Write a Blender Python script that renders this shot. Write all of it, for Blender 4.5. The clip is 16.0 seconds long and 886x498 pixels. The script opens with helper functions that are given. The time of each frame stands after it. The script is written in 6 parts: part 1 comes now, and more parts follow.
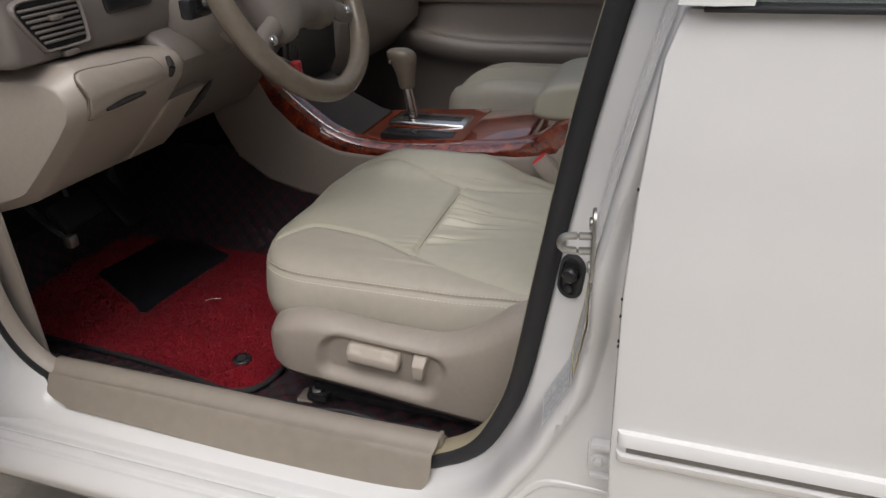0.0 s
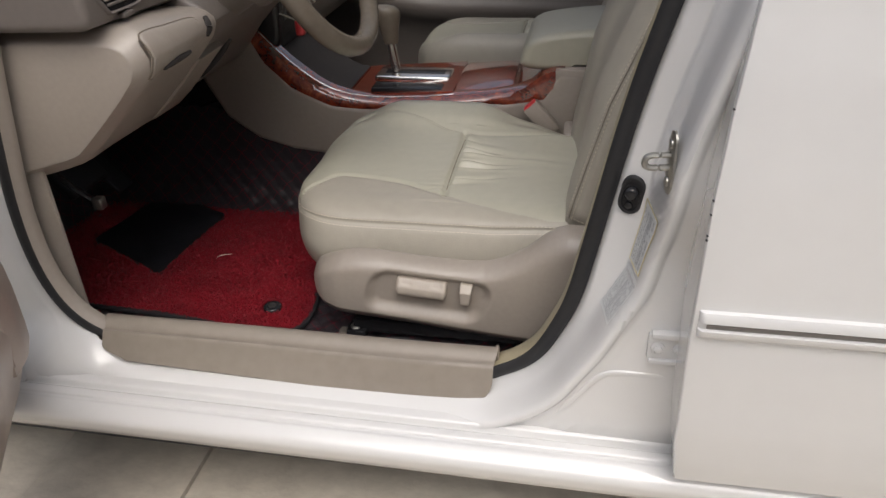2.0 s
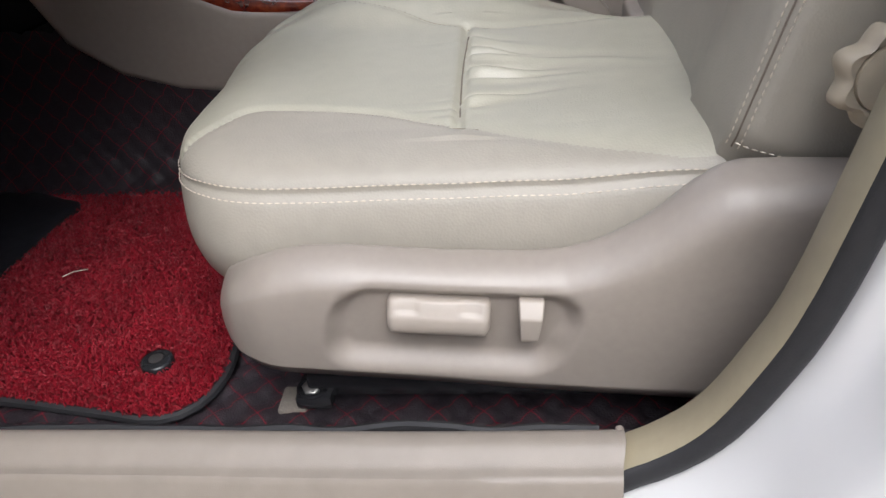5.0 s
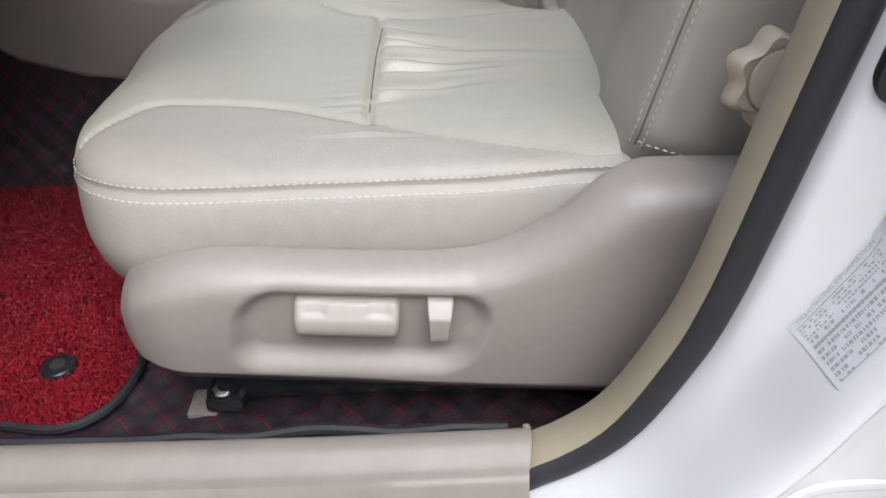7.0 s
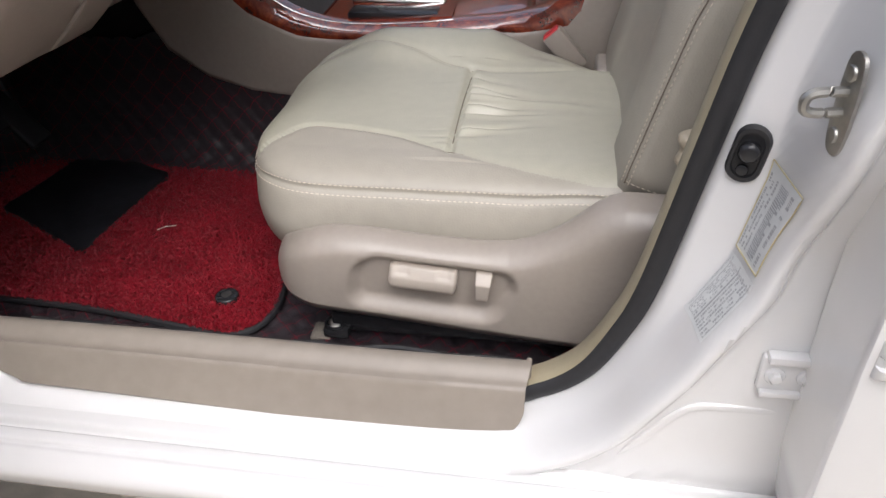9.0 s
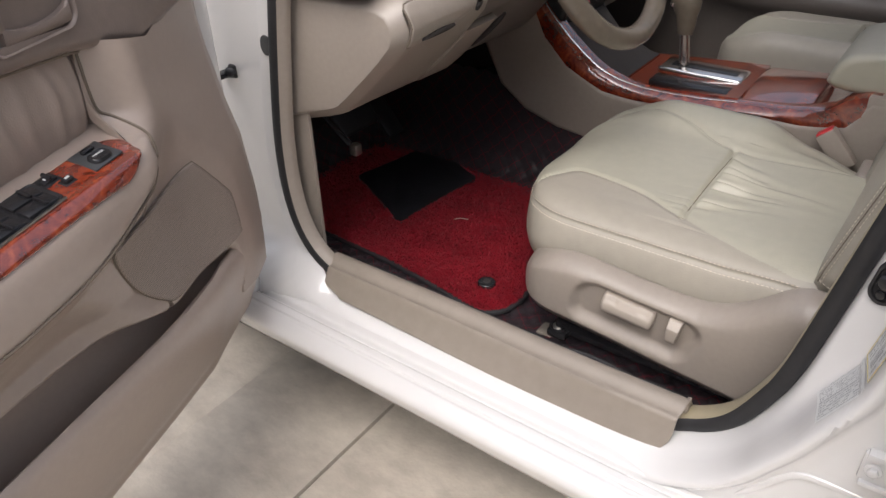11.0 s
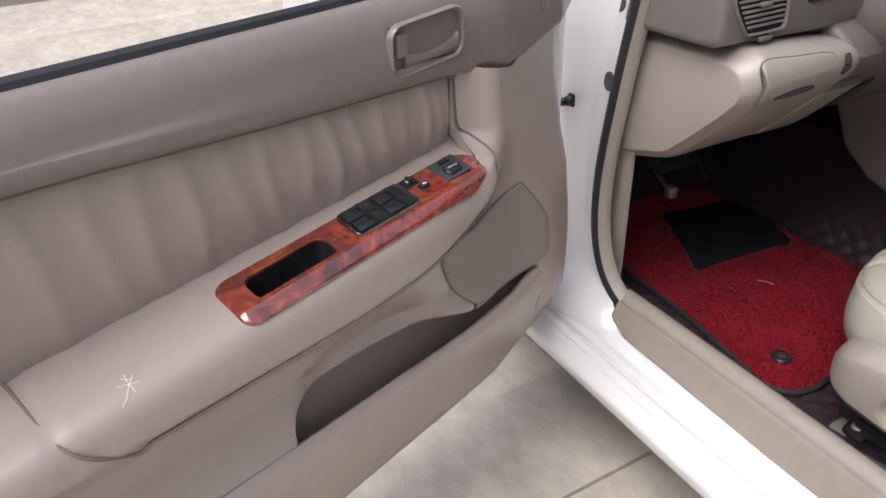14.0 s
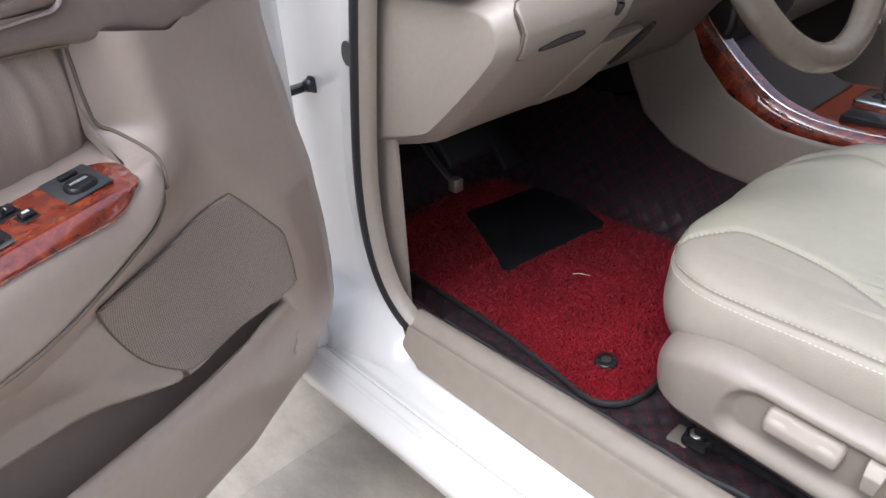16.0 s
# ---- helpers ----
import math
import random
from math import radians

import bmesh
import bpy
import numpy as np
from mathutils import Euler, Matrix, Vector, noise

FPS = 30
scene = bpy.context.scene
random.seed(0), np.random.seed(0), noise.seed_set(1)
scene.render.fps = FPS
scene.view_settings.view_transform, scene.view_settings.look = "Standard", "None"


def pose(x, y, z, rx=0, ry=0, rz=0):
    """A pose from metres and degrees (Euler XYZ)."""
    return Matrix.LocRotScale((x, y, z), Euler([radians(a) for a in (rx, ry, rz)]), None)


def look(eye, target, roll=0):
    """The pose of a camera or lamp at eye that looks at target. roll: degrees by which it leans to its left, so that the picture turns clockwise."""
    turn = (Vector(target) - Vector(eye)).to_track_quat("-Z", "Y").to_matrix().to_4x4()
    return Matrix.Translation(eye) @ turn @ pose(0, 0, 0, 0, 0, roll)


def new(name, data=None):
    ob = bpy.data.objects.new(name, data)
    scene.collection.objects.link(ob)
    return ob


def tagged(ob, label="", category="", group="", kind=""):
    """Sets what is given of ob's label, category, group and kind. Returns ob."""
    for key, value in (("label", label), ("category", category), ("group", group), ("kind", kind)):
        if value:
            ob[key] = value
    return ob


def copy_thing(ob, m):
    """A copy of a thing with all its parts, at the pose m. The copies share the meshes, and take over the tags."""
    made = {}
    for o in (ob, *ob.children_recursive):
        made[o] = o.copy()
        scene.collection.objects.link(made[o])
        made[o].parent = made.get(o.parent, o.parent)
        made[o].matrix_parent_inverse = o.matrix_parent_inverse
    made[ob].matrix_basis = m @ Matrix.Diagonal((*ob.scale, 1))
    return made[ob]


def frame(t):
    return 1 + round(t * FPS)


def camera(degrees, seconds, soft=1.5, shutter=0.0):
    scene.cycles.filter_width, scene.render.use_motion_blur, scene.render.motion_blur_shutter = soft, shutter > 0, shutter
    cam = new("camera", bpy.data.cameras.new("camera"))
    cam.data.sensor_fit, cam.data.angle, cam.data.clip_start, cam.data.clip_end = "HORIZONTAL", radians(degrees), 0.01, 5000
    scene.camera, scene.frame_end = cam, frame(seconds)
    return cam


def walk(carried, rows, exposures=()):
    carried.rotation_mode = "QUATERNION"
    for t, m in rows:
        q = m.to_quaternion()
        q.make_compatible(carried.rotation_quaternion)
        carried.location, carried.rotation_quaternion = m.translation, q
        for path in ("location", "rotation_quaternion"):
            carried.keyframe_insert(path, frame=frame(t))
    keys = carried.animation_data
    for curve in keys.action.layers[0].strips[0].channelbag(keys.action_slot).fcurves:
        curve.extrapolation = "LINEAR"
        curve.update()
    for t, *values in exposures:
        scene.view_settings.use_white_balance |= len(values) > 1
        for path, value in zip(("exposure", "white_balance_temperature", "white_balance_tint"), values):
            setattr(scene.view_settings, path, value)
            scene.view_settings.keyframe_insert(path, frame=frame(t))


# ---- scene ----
cam = camera(62.3, 16.0)
PATH = [
    (0, (0.258, -0.665, 0.928), (-0.349, 1.003, 0.006), -2.6),
    (0.5, (0.134, -0.747, 0.924), (-0.331, 0.944, -0.037), -2.8),
    (1, (0.094, -0.79, 0.939), (-0.28, 0.907, -0.05), -2.5),
    (1.5, (0.101, -0.811, 0.949), (-0.22, 0.885, -0.062), -2.1),
    (2, (0.087, -0.826, 0.954), (-0.241, 0.862, -0.068), -1.9),
    (2.5, (0.072, -0.847, 0.955), (-0.279, 0.83, -0.077), -2.2),
    (3, (0.062, -0.84, 0.956), (-0.29, 0.835, -0.079), -2.5),
    (3.5, (0.025, -0.757, 0.928), (-0.311, 0.917, -0.113), -3.2),
    (6, (-0.095, -0.212, 0.578), (-0.131, 1.438, -0.552), -3.3),
    (6.5, (-0.074, -0.271, 0.634), (-0.069, 1.381, -0.494), -2.3),
    (7, (-0.051, -0.332, 0.681), (-0.059, 1.306, -0.467), -2.2),
    (7.5, (-0.053, -0.376, 0.726), (-0.102, 1.262, -0.42), -1.9),
    (8, (-0.041, -0.427, 0.765), (-0.141, 1.209, -0.382), -1.8),
    (10.5, (0.115, -0.717, 0.942), (-0.639, 0.756, -0.181), -1.3),
    (11, (0.153, -0.728, 0.983), (-0.841, 0.614, -0.118), -1.4),
    (11.5, (0.151, -0.773, 1.012), (-1.041, 0.411, -0.074), -1.2),
    (12, (0.145, -0.774, 1.014), (-1.17, 0.277, -0.066), -1.2),
    (12.5, (0.143, -0.774, 1.018), (-1.252, 0.176, -0.055), -1.4),
    (13, (0.137, -0.77, 1.02), (-1.3, 0.122, -0.048), -1.4),
    (13.5, (0.137, -0.771, 1.023), (-1.332, 0.076, -0.038), -1.7),
    (14, (0.134, -0.769, 1.025), (-1.356, 0.047, -0.029), -2.0),
    (14.5, (0.125, -0.755, 1.02), (-1.369, 0.062, -0.028), -2.3),
    (15, (0.09, -0.699, 0.98), (-1.38, 0.169, -0.061), -2.8),
    (15.5, (0.057, -0.58, 0.927), (-1.36, 0.385, -0.103), -3.2),
    (16, (0.033, -0.523, 0.89), (-1.249, 0.615, -0.141), -3.3),
]
walk(cam, [(t, look(eye, target, roll)) for t, eye, target, roll in PATH],
     [(0, 0.24, 6450, 10), (3.5, 0.52, 6600, 11), (5.8, 0.92, 5850, 11), (8.2, 0.88, 6000, 12), (10.3, 0.60, 6550, 12), (12, 0.76, 6300, 14), (14.5, 0.90, 6200, 14), (16, 1.02, 5900, 11)])

# ---- world and light ----
world = bpy.data.worlds.new("world")
scene.world = world
world.use_nodes = True
wn = world.node_tree.nodes
sky = wn.new("ShaderNodeTexSky")
sky.sky_type = "NISHITA"
sky.sun_disc = False
sky.sun_elevation = radians(60)
sky.sun_rotation = radians(160)
sky.air_density, sky.dust_density, sky.ozone_density = 1.0, 4.0, 0.5
wn["Background"].inputs["Strength"].default_value = 0.14
haze = wn.new("ShaderNodeHueSaturation")
haze.inputs["Saturation"].default_value = 0.55
world.node_tree.links.new(sky.outputs["Color"], haze.inputs["Color"])
world.node_tree.links.new(haze.outputs["Color"], wn["Background"].inputs["Color"])
sun_data = bpy.data.lights.new("sun", "SUN")
sun_data.energy, sun_data.angle, sun_data.color = 0.88, radians(46), (1.0, 0.985, 0.96)
sun = new("sun", sun_data)
sun.matrix_world = look((0.3, -1.8, 3.0), (0, 0, 0.3))


# ---- materials ----
def material(name, base, rough=0.5, vary=0.12, big=6.0, small=90.0, bump=0.1, bump_scale=600.0, metal=0.0, coat=0.0, grain="noise", spec=0.5):
    """A surface whose colour varies at two scales, with fine relief."""
    m = bpy.data.materials.new(name)
    m.use_nodes = True
    nt = m.node_tree
    n, li = nt.nodes, nt.links
    b = n["Principled BSDF"]
    tc = n.new("ShaderNodeTexCoord")
    n1, n2 = n.new("ShaderNodeTexNoise"), n.new("ShaderNodeTexNoise")
    n1.inputs["Scale"].default_value, n1.inputs["Detail"].default_value = big, 5
    n2.inputs["Scale"].default_value, n2.inputs["Detail"].default_value = small, 3
    add = n.new("ShaderNodeMath")
    add.operation = "ADD"
    for k, t in enumerate((n1, n2)):
        li.new(tc.outputs["Object"], t.inputs["Vector"])
        li.new(t.outputs["Fac"], add.inputs[k])
    rng = n.new("ShaderNodeMapRange")
    rng.inputs["From Min"].default_value, rng.inputs["From Max"].default_value = 0.6, 1.4
    rng.inputs["To Min"].default_value, rng.inputs["To Max"].default_value = 1 - vary, 1 + vary
    li.new(add.outputs[0], rng.inputs["Value"])
    mul = n.new("ShaderNodeVectorMath")
    mul.operation = "SCALE"
    mul.inputs[0].default_value = base[:3]
    li.new(rng.outputs["Result"], mul.inputs["Scale"])
    li.new(mul.outputs["Vector"], b.inputs["Base Color"])
    rr = n.new("ShaderNodeMapRange")
    rr.inputs["To Min"].default_value, rr.inputs["To Max"].default_value = max(0.03, rough - 0.08), min(1, rough + 0.08)
    li.new(n1.outputs["Fac"], rr.inputs["Value"])
    li.new(rr.outputs["Result"], b.inputs["Roughness"])
    b.inputs["Metallic"].default_value = metal
    b.inputs["Coat Weight"].default_value = coat
    b.inputs["Coat Roughness"].default_value = 0.06
    b.inputs["Specular IOR Level"].default_value = spec
    if bump:
        bm_ = n.new("ShaderNodeBump")
        bm_.inputs["Strength"].default_value, bm_.inputs["Distance"].default_value = bump, 0.001
        if grain == "leather":
            g = n.new("ShaderNodeTexVoronoi")
            g.inputs["Scale"].default_value = bump_scale
            li.new(g.outputs["Distance"], bm_.inputs["Height"])
        else:
            g = n.new("ShaderNodeTexNoise")
            g.inputs["Scale"].default_value, g.inputs["Detail"].default_value = bump_scale, 2
            li.new(g.outputs["Fac"], bm_.inputs["Height"])
        li.new(tc.outputs["Object"], g.inputs["Vector"])
        li.new(bm_.outputs["Normal"], b.inputs["Normal"])
    return m


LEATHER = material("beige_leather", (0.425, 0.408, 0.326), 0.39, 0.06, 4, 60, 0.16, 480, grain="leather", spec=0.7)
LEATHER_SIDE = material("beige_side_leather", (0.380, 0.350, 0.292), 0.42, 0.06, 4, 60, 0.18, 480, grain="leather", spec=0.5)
PLASTIC = material("beige_plastic", (0.338, 0.295, 0.253), 0.37, 0.06, 3, 120, 0.10, 1300, spec=0.7)
PLASTIC_DOOR = material("tan_door_plastic", (0.36, 0.297, 0.255), 0.36, 0.05, 3, 120, 0.08, 900, grain="leather", spec=0.75)
UPPER = material("taupe_grained_vinyl", (0.205, 0.166, 0.146), 0.30, 0.08, 4, 90, 0.14, 480, grain="leather")
INSERT = material("tan_door_leather", (0.345, 0.283, 0.243), 0.42, 0.07, 5, 60, 0.14, 480, grain="leather")
DASH_GREY = material("grey_brown_dash_plastic", (0.17, 0.148, 0.133), 0.42, 0.06, 4, 120, 0.25, 900)
WHITE = material("white_pearl_paint", (0.735, 0.73, 0.72), 0.24, 0.015, 1.2, 30, 0.0, coat=1.0)
WHITE.node_tree.nodes["Principled BSDF"].inputs["Coat Roughness"].default_value = 0.16
SILL_PLASTIC = material("grey_beige_sill_plastic", (0.275, 0.238, 0.200), 0.42, 0.10, 3, 50, 0.22, 1100)
RUBBER = material("black_rubber", (0.018, 0.018, 0.02), 0.55, 0.2, 8, 120, 0.25, 700)
BLACK = material("black_plastic", (0.02, 0.02, 0.022), 0.24, 0.15, 8, 120, 0.12, 1200)
DARK = material("dark_interior_cloth", (0.03, 0.026, 0.025), 0.8, 0.2, 8, 120, 0.3, 500)
CHROME = material("worn_chrome", (0.72, 0.71, 0.69), 0.2, 0.1, 8, 120, 0.05, 600, metal=1.0)
STEEL = material("dull_steel", (0.42, 0.41, 0.38), 0.42, 0.15, 12, 160, 0.15, 500, metal=1.0)
SHEER = material("cream_thread", (0.64, 0.58, 0.48), 0.7, 0.08, 8, 300, 0.2, 1500)
# dark tone for joints, and for crease shade drawn as rods
SEAM = material("dark_joint_and_crease_shade", (0.17, 0.14, 0.11), 0.8, 0.1, 8, 300, 0.2, 1500)
GREY_PLUG = material("grey_rubber_plug", (0.06, 0.06, 0.062), 0.6, 0.15, 8, 150, 0.15, 900)
RED_PLASTIC = material("red_plastic", (0.65, 0.05, 0.06), 0.35, 0.08, 8, 150, 0.05, 900)
RED_FIBRE = material("red_vinyl_fibre", (0.215, 0.005, 0.013), 0.5, 0.35, 14, 220, 0.0, spec=0.3)
RED_BASE = material("dark_red_mat_backing", (0.16, 0.004, 0.008), 0.75, 0.35, 30, 300, 0.5, 500)
PAPER = material("white_sticker", (0.72, 0.73, 0.72), 0.35, 0.08, 8, 90, 0.0)
INK = material("grey_ink", (0.42, 0.425, 0.43), 0.6, 0.1, 8, 90, 0.0)
GLASS = material("grey_window_glass", (0.5, 0.55, 0.55), 0.04, 0.02, 3, 40, 0.0)
GLASS.node_tree.nodes["Principled BSDF"].inputs["Transmission Weight"].default_value = 0.9
SCRATCH = material("pale_scratch", (0.8, 0.78, 0.74), 0.6, 0.05, 8, 90, 0.0)
KHAKI = material("khaki_trim_plastic", (0.38, 0.33, 0.225), 0.45, 0.06, 4, 120, 0.15, 1200)
INLAY = material("dark_metal_inlay", (0.16, 0.145, 0.13), 0.4, 0.1, 8, 120, 0.1, 900)
DIM_PANE = material("opaque_dimming_pane", (0.02, 0.024, 0.024), 0.05, 0.05, 3, 40, 0.0)
LIGHT_BLOCK = material("beige_light_block", (0.34, 0.31, 0.27), 0.85, 0.12, 1.5, 24, 0.4, 120)
CARPET = material("beige_carpet", (0.19, 0.168, 0.142), 0.9, 0.2, 20, 400, 0.6, 900)
HEADLINER = material("beige_headliner_cloth", (0.58, 0.54, 0.47), 0.9, 0.06, 4, 90, 0.3, 700)


def wood_material():
    m = material("red_burl_wood", (0.2, 0.04, 0.02), 0.18, 0.1, 6, 60, 0.0, coat=1.0)
    n, li = m.node_tree.nodes, m.node_tree.links
    b = n["Principled BSDF"]
    tc = n.new("ShaderNodeTexCoord")
    a, c = n.new("ShaderNodeTexNoise"), n.new("ShaderNodeTexNoise")
    a.inputs["Scale"].default_value, a.inputs["Detail"].default_value, a.inputs["Distortion"].default_value = 34, 7, 1.3
    c.inputs["Scale"].default_value, c.inputs["Detail"].default_value, c.inputs["Distortion"].default_value = 95, 4, 1.5
    mix = n.new("ShaderNodeMath")
    mix.operation = "MULTIPLY_ADD"
    mix.inputs[1].default_value = 0.35
    for t in (a, c):
        li.new(tc.outputs["Object"], t.inputs["Vector"])
    li.new(c.outputs["Fac"], mix.inputs[0])
    li.new(a.outputs["Fac"], mix.inputs[2])
    r = n.new("ShaderNodeValToRGB")
    e = r.color_ramp.elements
    e[0].position, e[0].color = 0.42, (0.055, 0.008, 0.005, 1)
    e[1].position, e[1].color = 0.92, (0.37, 0.075, 0.022, 1)
    for p, col in ((0.56, (0.125, 0.017, 0.008, 1)), (0.72, (0.215, 0.031, 0.012, 1))):
        q = e.new(p)
        q.color = col
    li.new(mix.outputs[0], r.inputs["Fac"])
    li.new(r.outputs["Color"], b.inputs["Base Color"])
    b.inputs["Coat IOR"].default_value = 1.9
    return m


WOOD = wood_material()


def quilt_material():
    """Black leatherette with red diamond stitching, 34 mm apart."""
    m = material("black_quilted_leatherette", (0.030, 0.025, 0.029), 0.33, 0.25, 8, 90, 0.3, 500, grain="leather")
    n, li = m.node_tree.nodes, m.node_tree.links
    b = n["Principled BSDF"]
    tc = n.new("ShaderNodeTexCoord")
    sep = n.new("ShaderNodeSeparateXYZ")
    li.new(tc.outputs["UV"], sep.inputs["Vector"])
    hits = []
    for sign in (1, -1):
        k = n.new("ShaderNodeMath")
        k.operation = "MULTIPLY_ADD"
        k.inputs[1].default_value = sign
        li.new(sep.outputs["Y"], k.inputs[0])
        li.new(sep.outputs["X"], k.inputs[2])
        p = n.new("ShaderNodeMath")
        p.operation = "PINGPONG"
        p.inputs[1].default_value = 0.5
        li.new(k.outputs[0], p.inputs[0])
        q = n.new("ShaderNodeMath")
        q.operation = "LESS_THAN"
        q.inputs[1].default_value = 0.016
        li.new(p.outputs[0], q.inputs[0])
        hits.append(q)
    mx = n.new("ShaderNodeMath")
    mx.operation = "MAXIMUM"
    li.new(hits[0].outputs[0], mx.inputs[0])
    li.new(hits[1].outputs[0], mx.inputs[1])
    old = b.inputs["Base Color"].links[0].from_socket
    mixc = n.new("ShaderNodeMix")
    mixc.data_type = "RGBA"
    mixc.inputs["B"].default_value = (0.20, 0.010, 0.022, 1)
    li.new(mx.outputs[0], mixc.inputs["Factor"])
    li.new(old, mixc.inputs["A"])
    li.new(mixc.outputs["Result"], b.inputs["Base Color"])
    return m


QUILT = quilt_material()


def concrete_material():
    m = material("worn_concrete", (0.55, 0.505, 0.435), 0.75, 0.16, 2.2, 22, 0.5, 160)
    n, li = m.node_tree.nodes, m.node_tree.links
    b = n["Principled BSDF"]
    tc = n.new("ShaderNodeTexCoord")
    mp = n.new("ShaderNodeMapping")
    mp.inputs["Scale"].default_value = (1.5, 3.2, 1)
    mp.inputs["Rotation"].default_value = (0, 0, radians(35))
    s = n.new("ShaderNodeTexNoise")
    s.inputs["Scale"].default_value, s.inputs["Detail"].default_value, s.inputs["Roughness"].default_value = 2.6, 11, 0.72
    li.new(tc.outputs["Object"], mp.inputs["Vector"])
    li.new(mp.outputs["Vector"], s.inputs["Vector"])
    r = n.new("ShaderNodeValToRGB")
    r.color_ramp.elements[0].position, r.color_ramp.elements[0].color = 0.38, (0.82, 0.80, 0.78, 1)
    r.color_ramp.elements[1].position, r.color_ramp.elements[1].color = 0.60, (1.10, 1.09, 1.07, 1)
    li.new(s.outputs["Fac"], r.inputs["Fac"])
    vor = n.new("ShaderNodeTexVoronoi")
    vor.feature = "DISTANCE_TO_EDGE"
    vor.inputs["Scale"].default_value = 0.42
    wob = n.new("ShaderNodeTexNoise")
    wob.inputs["Scale"].default_value, wob.inputs["Detail"].default_value = 3.0, 6
    vm = n.new("ShaderNodeVectorMath")
    vm.operation = "MULTIPLY_ADD"
    vm.inputs[1].default_value = (0.35, 0.35, 0)
    li.new(tc.outputs["Object"], wob.inputs["Vector"])
    li.new(wob.outputs["Color"], vm.inputs[0])
    li.new(tc.outputs["Object"], vm.inputs[2])
    li.new(vm.outputs["Vector"], vor.inputs["Vector"])
    cr = n.new("ShaderNodeMapRange")
    cr.inputs["From Min"].default_value, cr.inputs["From Max"].default_value = 0.0, 0.005
    cr.inputs["To Min"].default_value = 0.35
    li.new(vor.outputs["Distance"], cr.inputs["Value"])
    old = b.inputs["Base Color"].links[0].from_socket
    m1 = n.new("ShaderNodeMix")
    m1.data_type, m1.blend_type = "RGBA", "MULTIPLY"
    m1.inputs["Factor"].default_value = 1
    li.new(old, m1.inputs["A"])
    li.new(r.outputs["Color"], m1.inputs["B"])
    m2 = n.new("ShaderNodeVectorMath")
    m2.operation = "SCALE"
    li.new(m1.outputs["Result"], m2.inputs[0])
    li.new(cr.outputs["Result"], m2.inputs["Scale"])
    li.new(m2.outputs["Vector"], b.inputs["Base Color"])
    return m


CONCRETE = concrete_material()


# ---- building helpers ----
def thing(name, at=(0, 0, 0), turn=0.0, label="", category="", group="", kind=""):
    ob = new(name)
    ob.empty_display_size = 0.05
    ob.matrix_world = pose(*at, 0, 0, turn)
    return tagged(ob, label, category, group, kind)


def part(name, bm, mat, parent=None, label="", local=False, smooth=40, kind="", category="", group=""):
    """Links a bmesh, given in world places (or its thing's own, if local), as one mesh object under its parent."""
    if parent is not None and not local:
        m, p = Matrix.Identity(4), parent
        while p is not None:
            m, p = p.matrix_basis @ m, p.parent
        bm.transform(m.inverted())
    bmesh.ops.recalc_face_normals(bm, faces=bm.faces)
    me = bpy.data.meshes.new(name)
    bm.to_mesh(me)
    bm.free()
    me.materials.append(mat)
    for p in me.polygons:
        p.use_smooth = True
    me.set_sharp_from_angle(angle=radians(smooth))
    ob = new(name, me)
    ob.parent = parent
    return tagged(ob, label, category, group, kind)


def spline(pts, n):
    """n places along a smooth curve through pts, evenly by length."""
    p = np.array(pts, float)
    p = np.vstack([2 * p[0] - p[1], p, 2 * p[-1] - p[-2]])
    out = []
    for k in range(1, len(p) - 2):
        for t in np.linspace(0, 1, 24, endpoint=False):
            a, b, c, d = p[k - 1:k + 3]
            out.append(0.5 * (2 * b + (c - a) * t + (2 * a - 5 * b + 4 * c - d) * t * t + (3 * b - a - 3 * c + d) * t ** 3))
    out.append(p[-2])
    out = np.array(out)
    s = np.r_[0, np.cumsum(np.linalg.norm(np.diff(out, axis=0), axis=1))]
    w = np.linspace(0, s[-1], n)
    return np.stack([np.interp(w, s, out[:, k]) for k in range(out.shape[1])], 1)


def table(pts):
    """A function that reads a table of (x, value) pairs."""
    xs, ys = zip(*sorted(pts))
    return lambda x: float(np.interp(x, xs, ys))


def step(a, b, x):
    t = min(1.0, max(0.0, (x - a) / (b - a)))
    return t * t * (3 - 2 * t)


def loft(rows, closed=False, caps=False, holes=()):
    """Quads between rows of places. holes: (row from, row to, column from, column to) left open."""
    bm = bmesh.new()
    vs = [[bm.verts.new(p) for p in r] for r in rows]
    m = len(rows[0])
    for i in range(len(rows) - 1):
        for j in range(m if closed else m - 1):
            if any(a <= i < b and c <= j < d for a, b, c, d in holes):
                continue
            k = (j + 1) % m
            bm.faces.new((vs[i][j], vs[i][k], vs[i + 1][k], vs[i + 1][j]))
    if caps:
        for r in (vs[0], vs[-1]):
            try:
                bm.faces.new(r)
            except ValueError:
                pass
    return bm


def thick(bm, d):
    """Gives an open sheet thickness d away from its normals."""
    bmesh.ops.recalc_face_normals(bm, faces=bm.faces)
    bmesh.ops.solidify(bm, geom=bm.faces[:], thickness=d)
    return bm


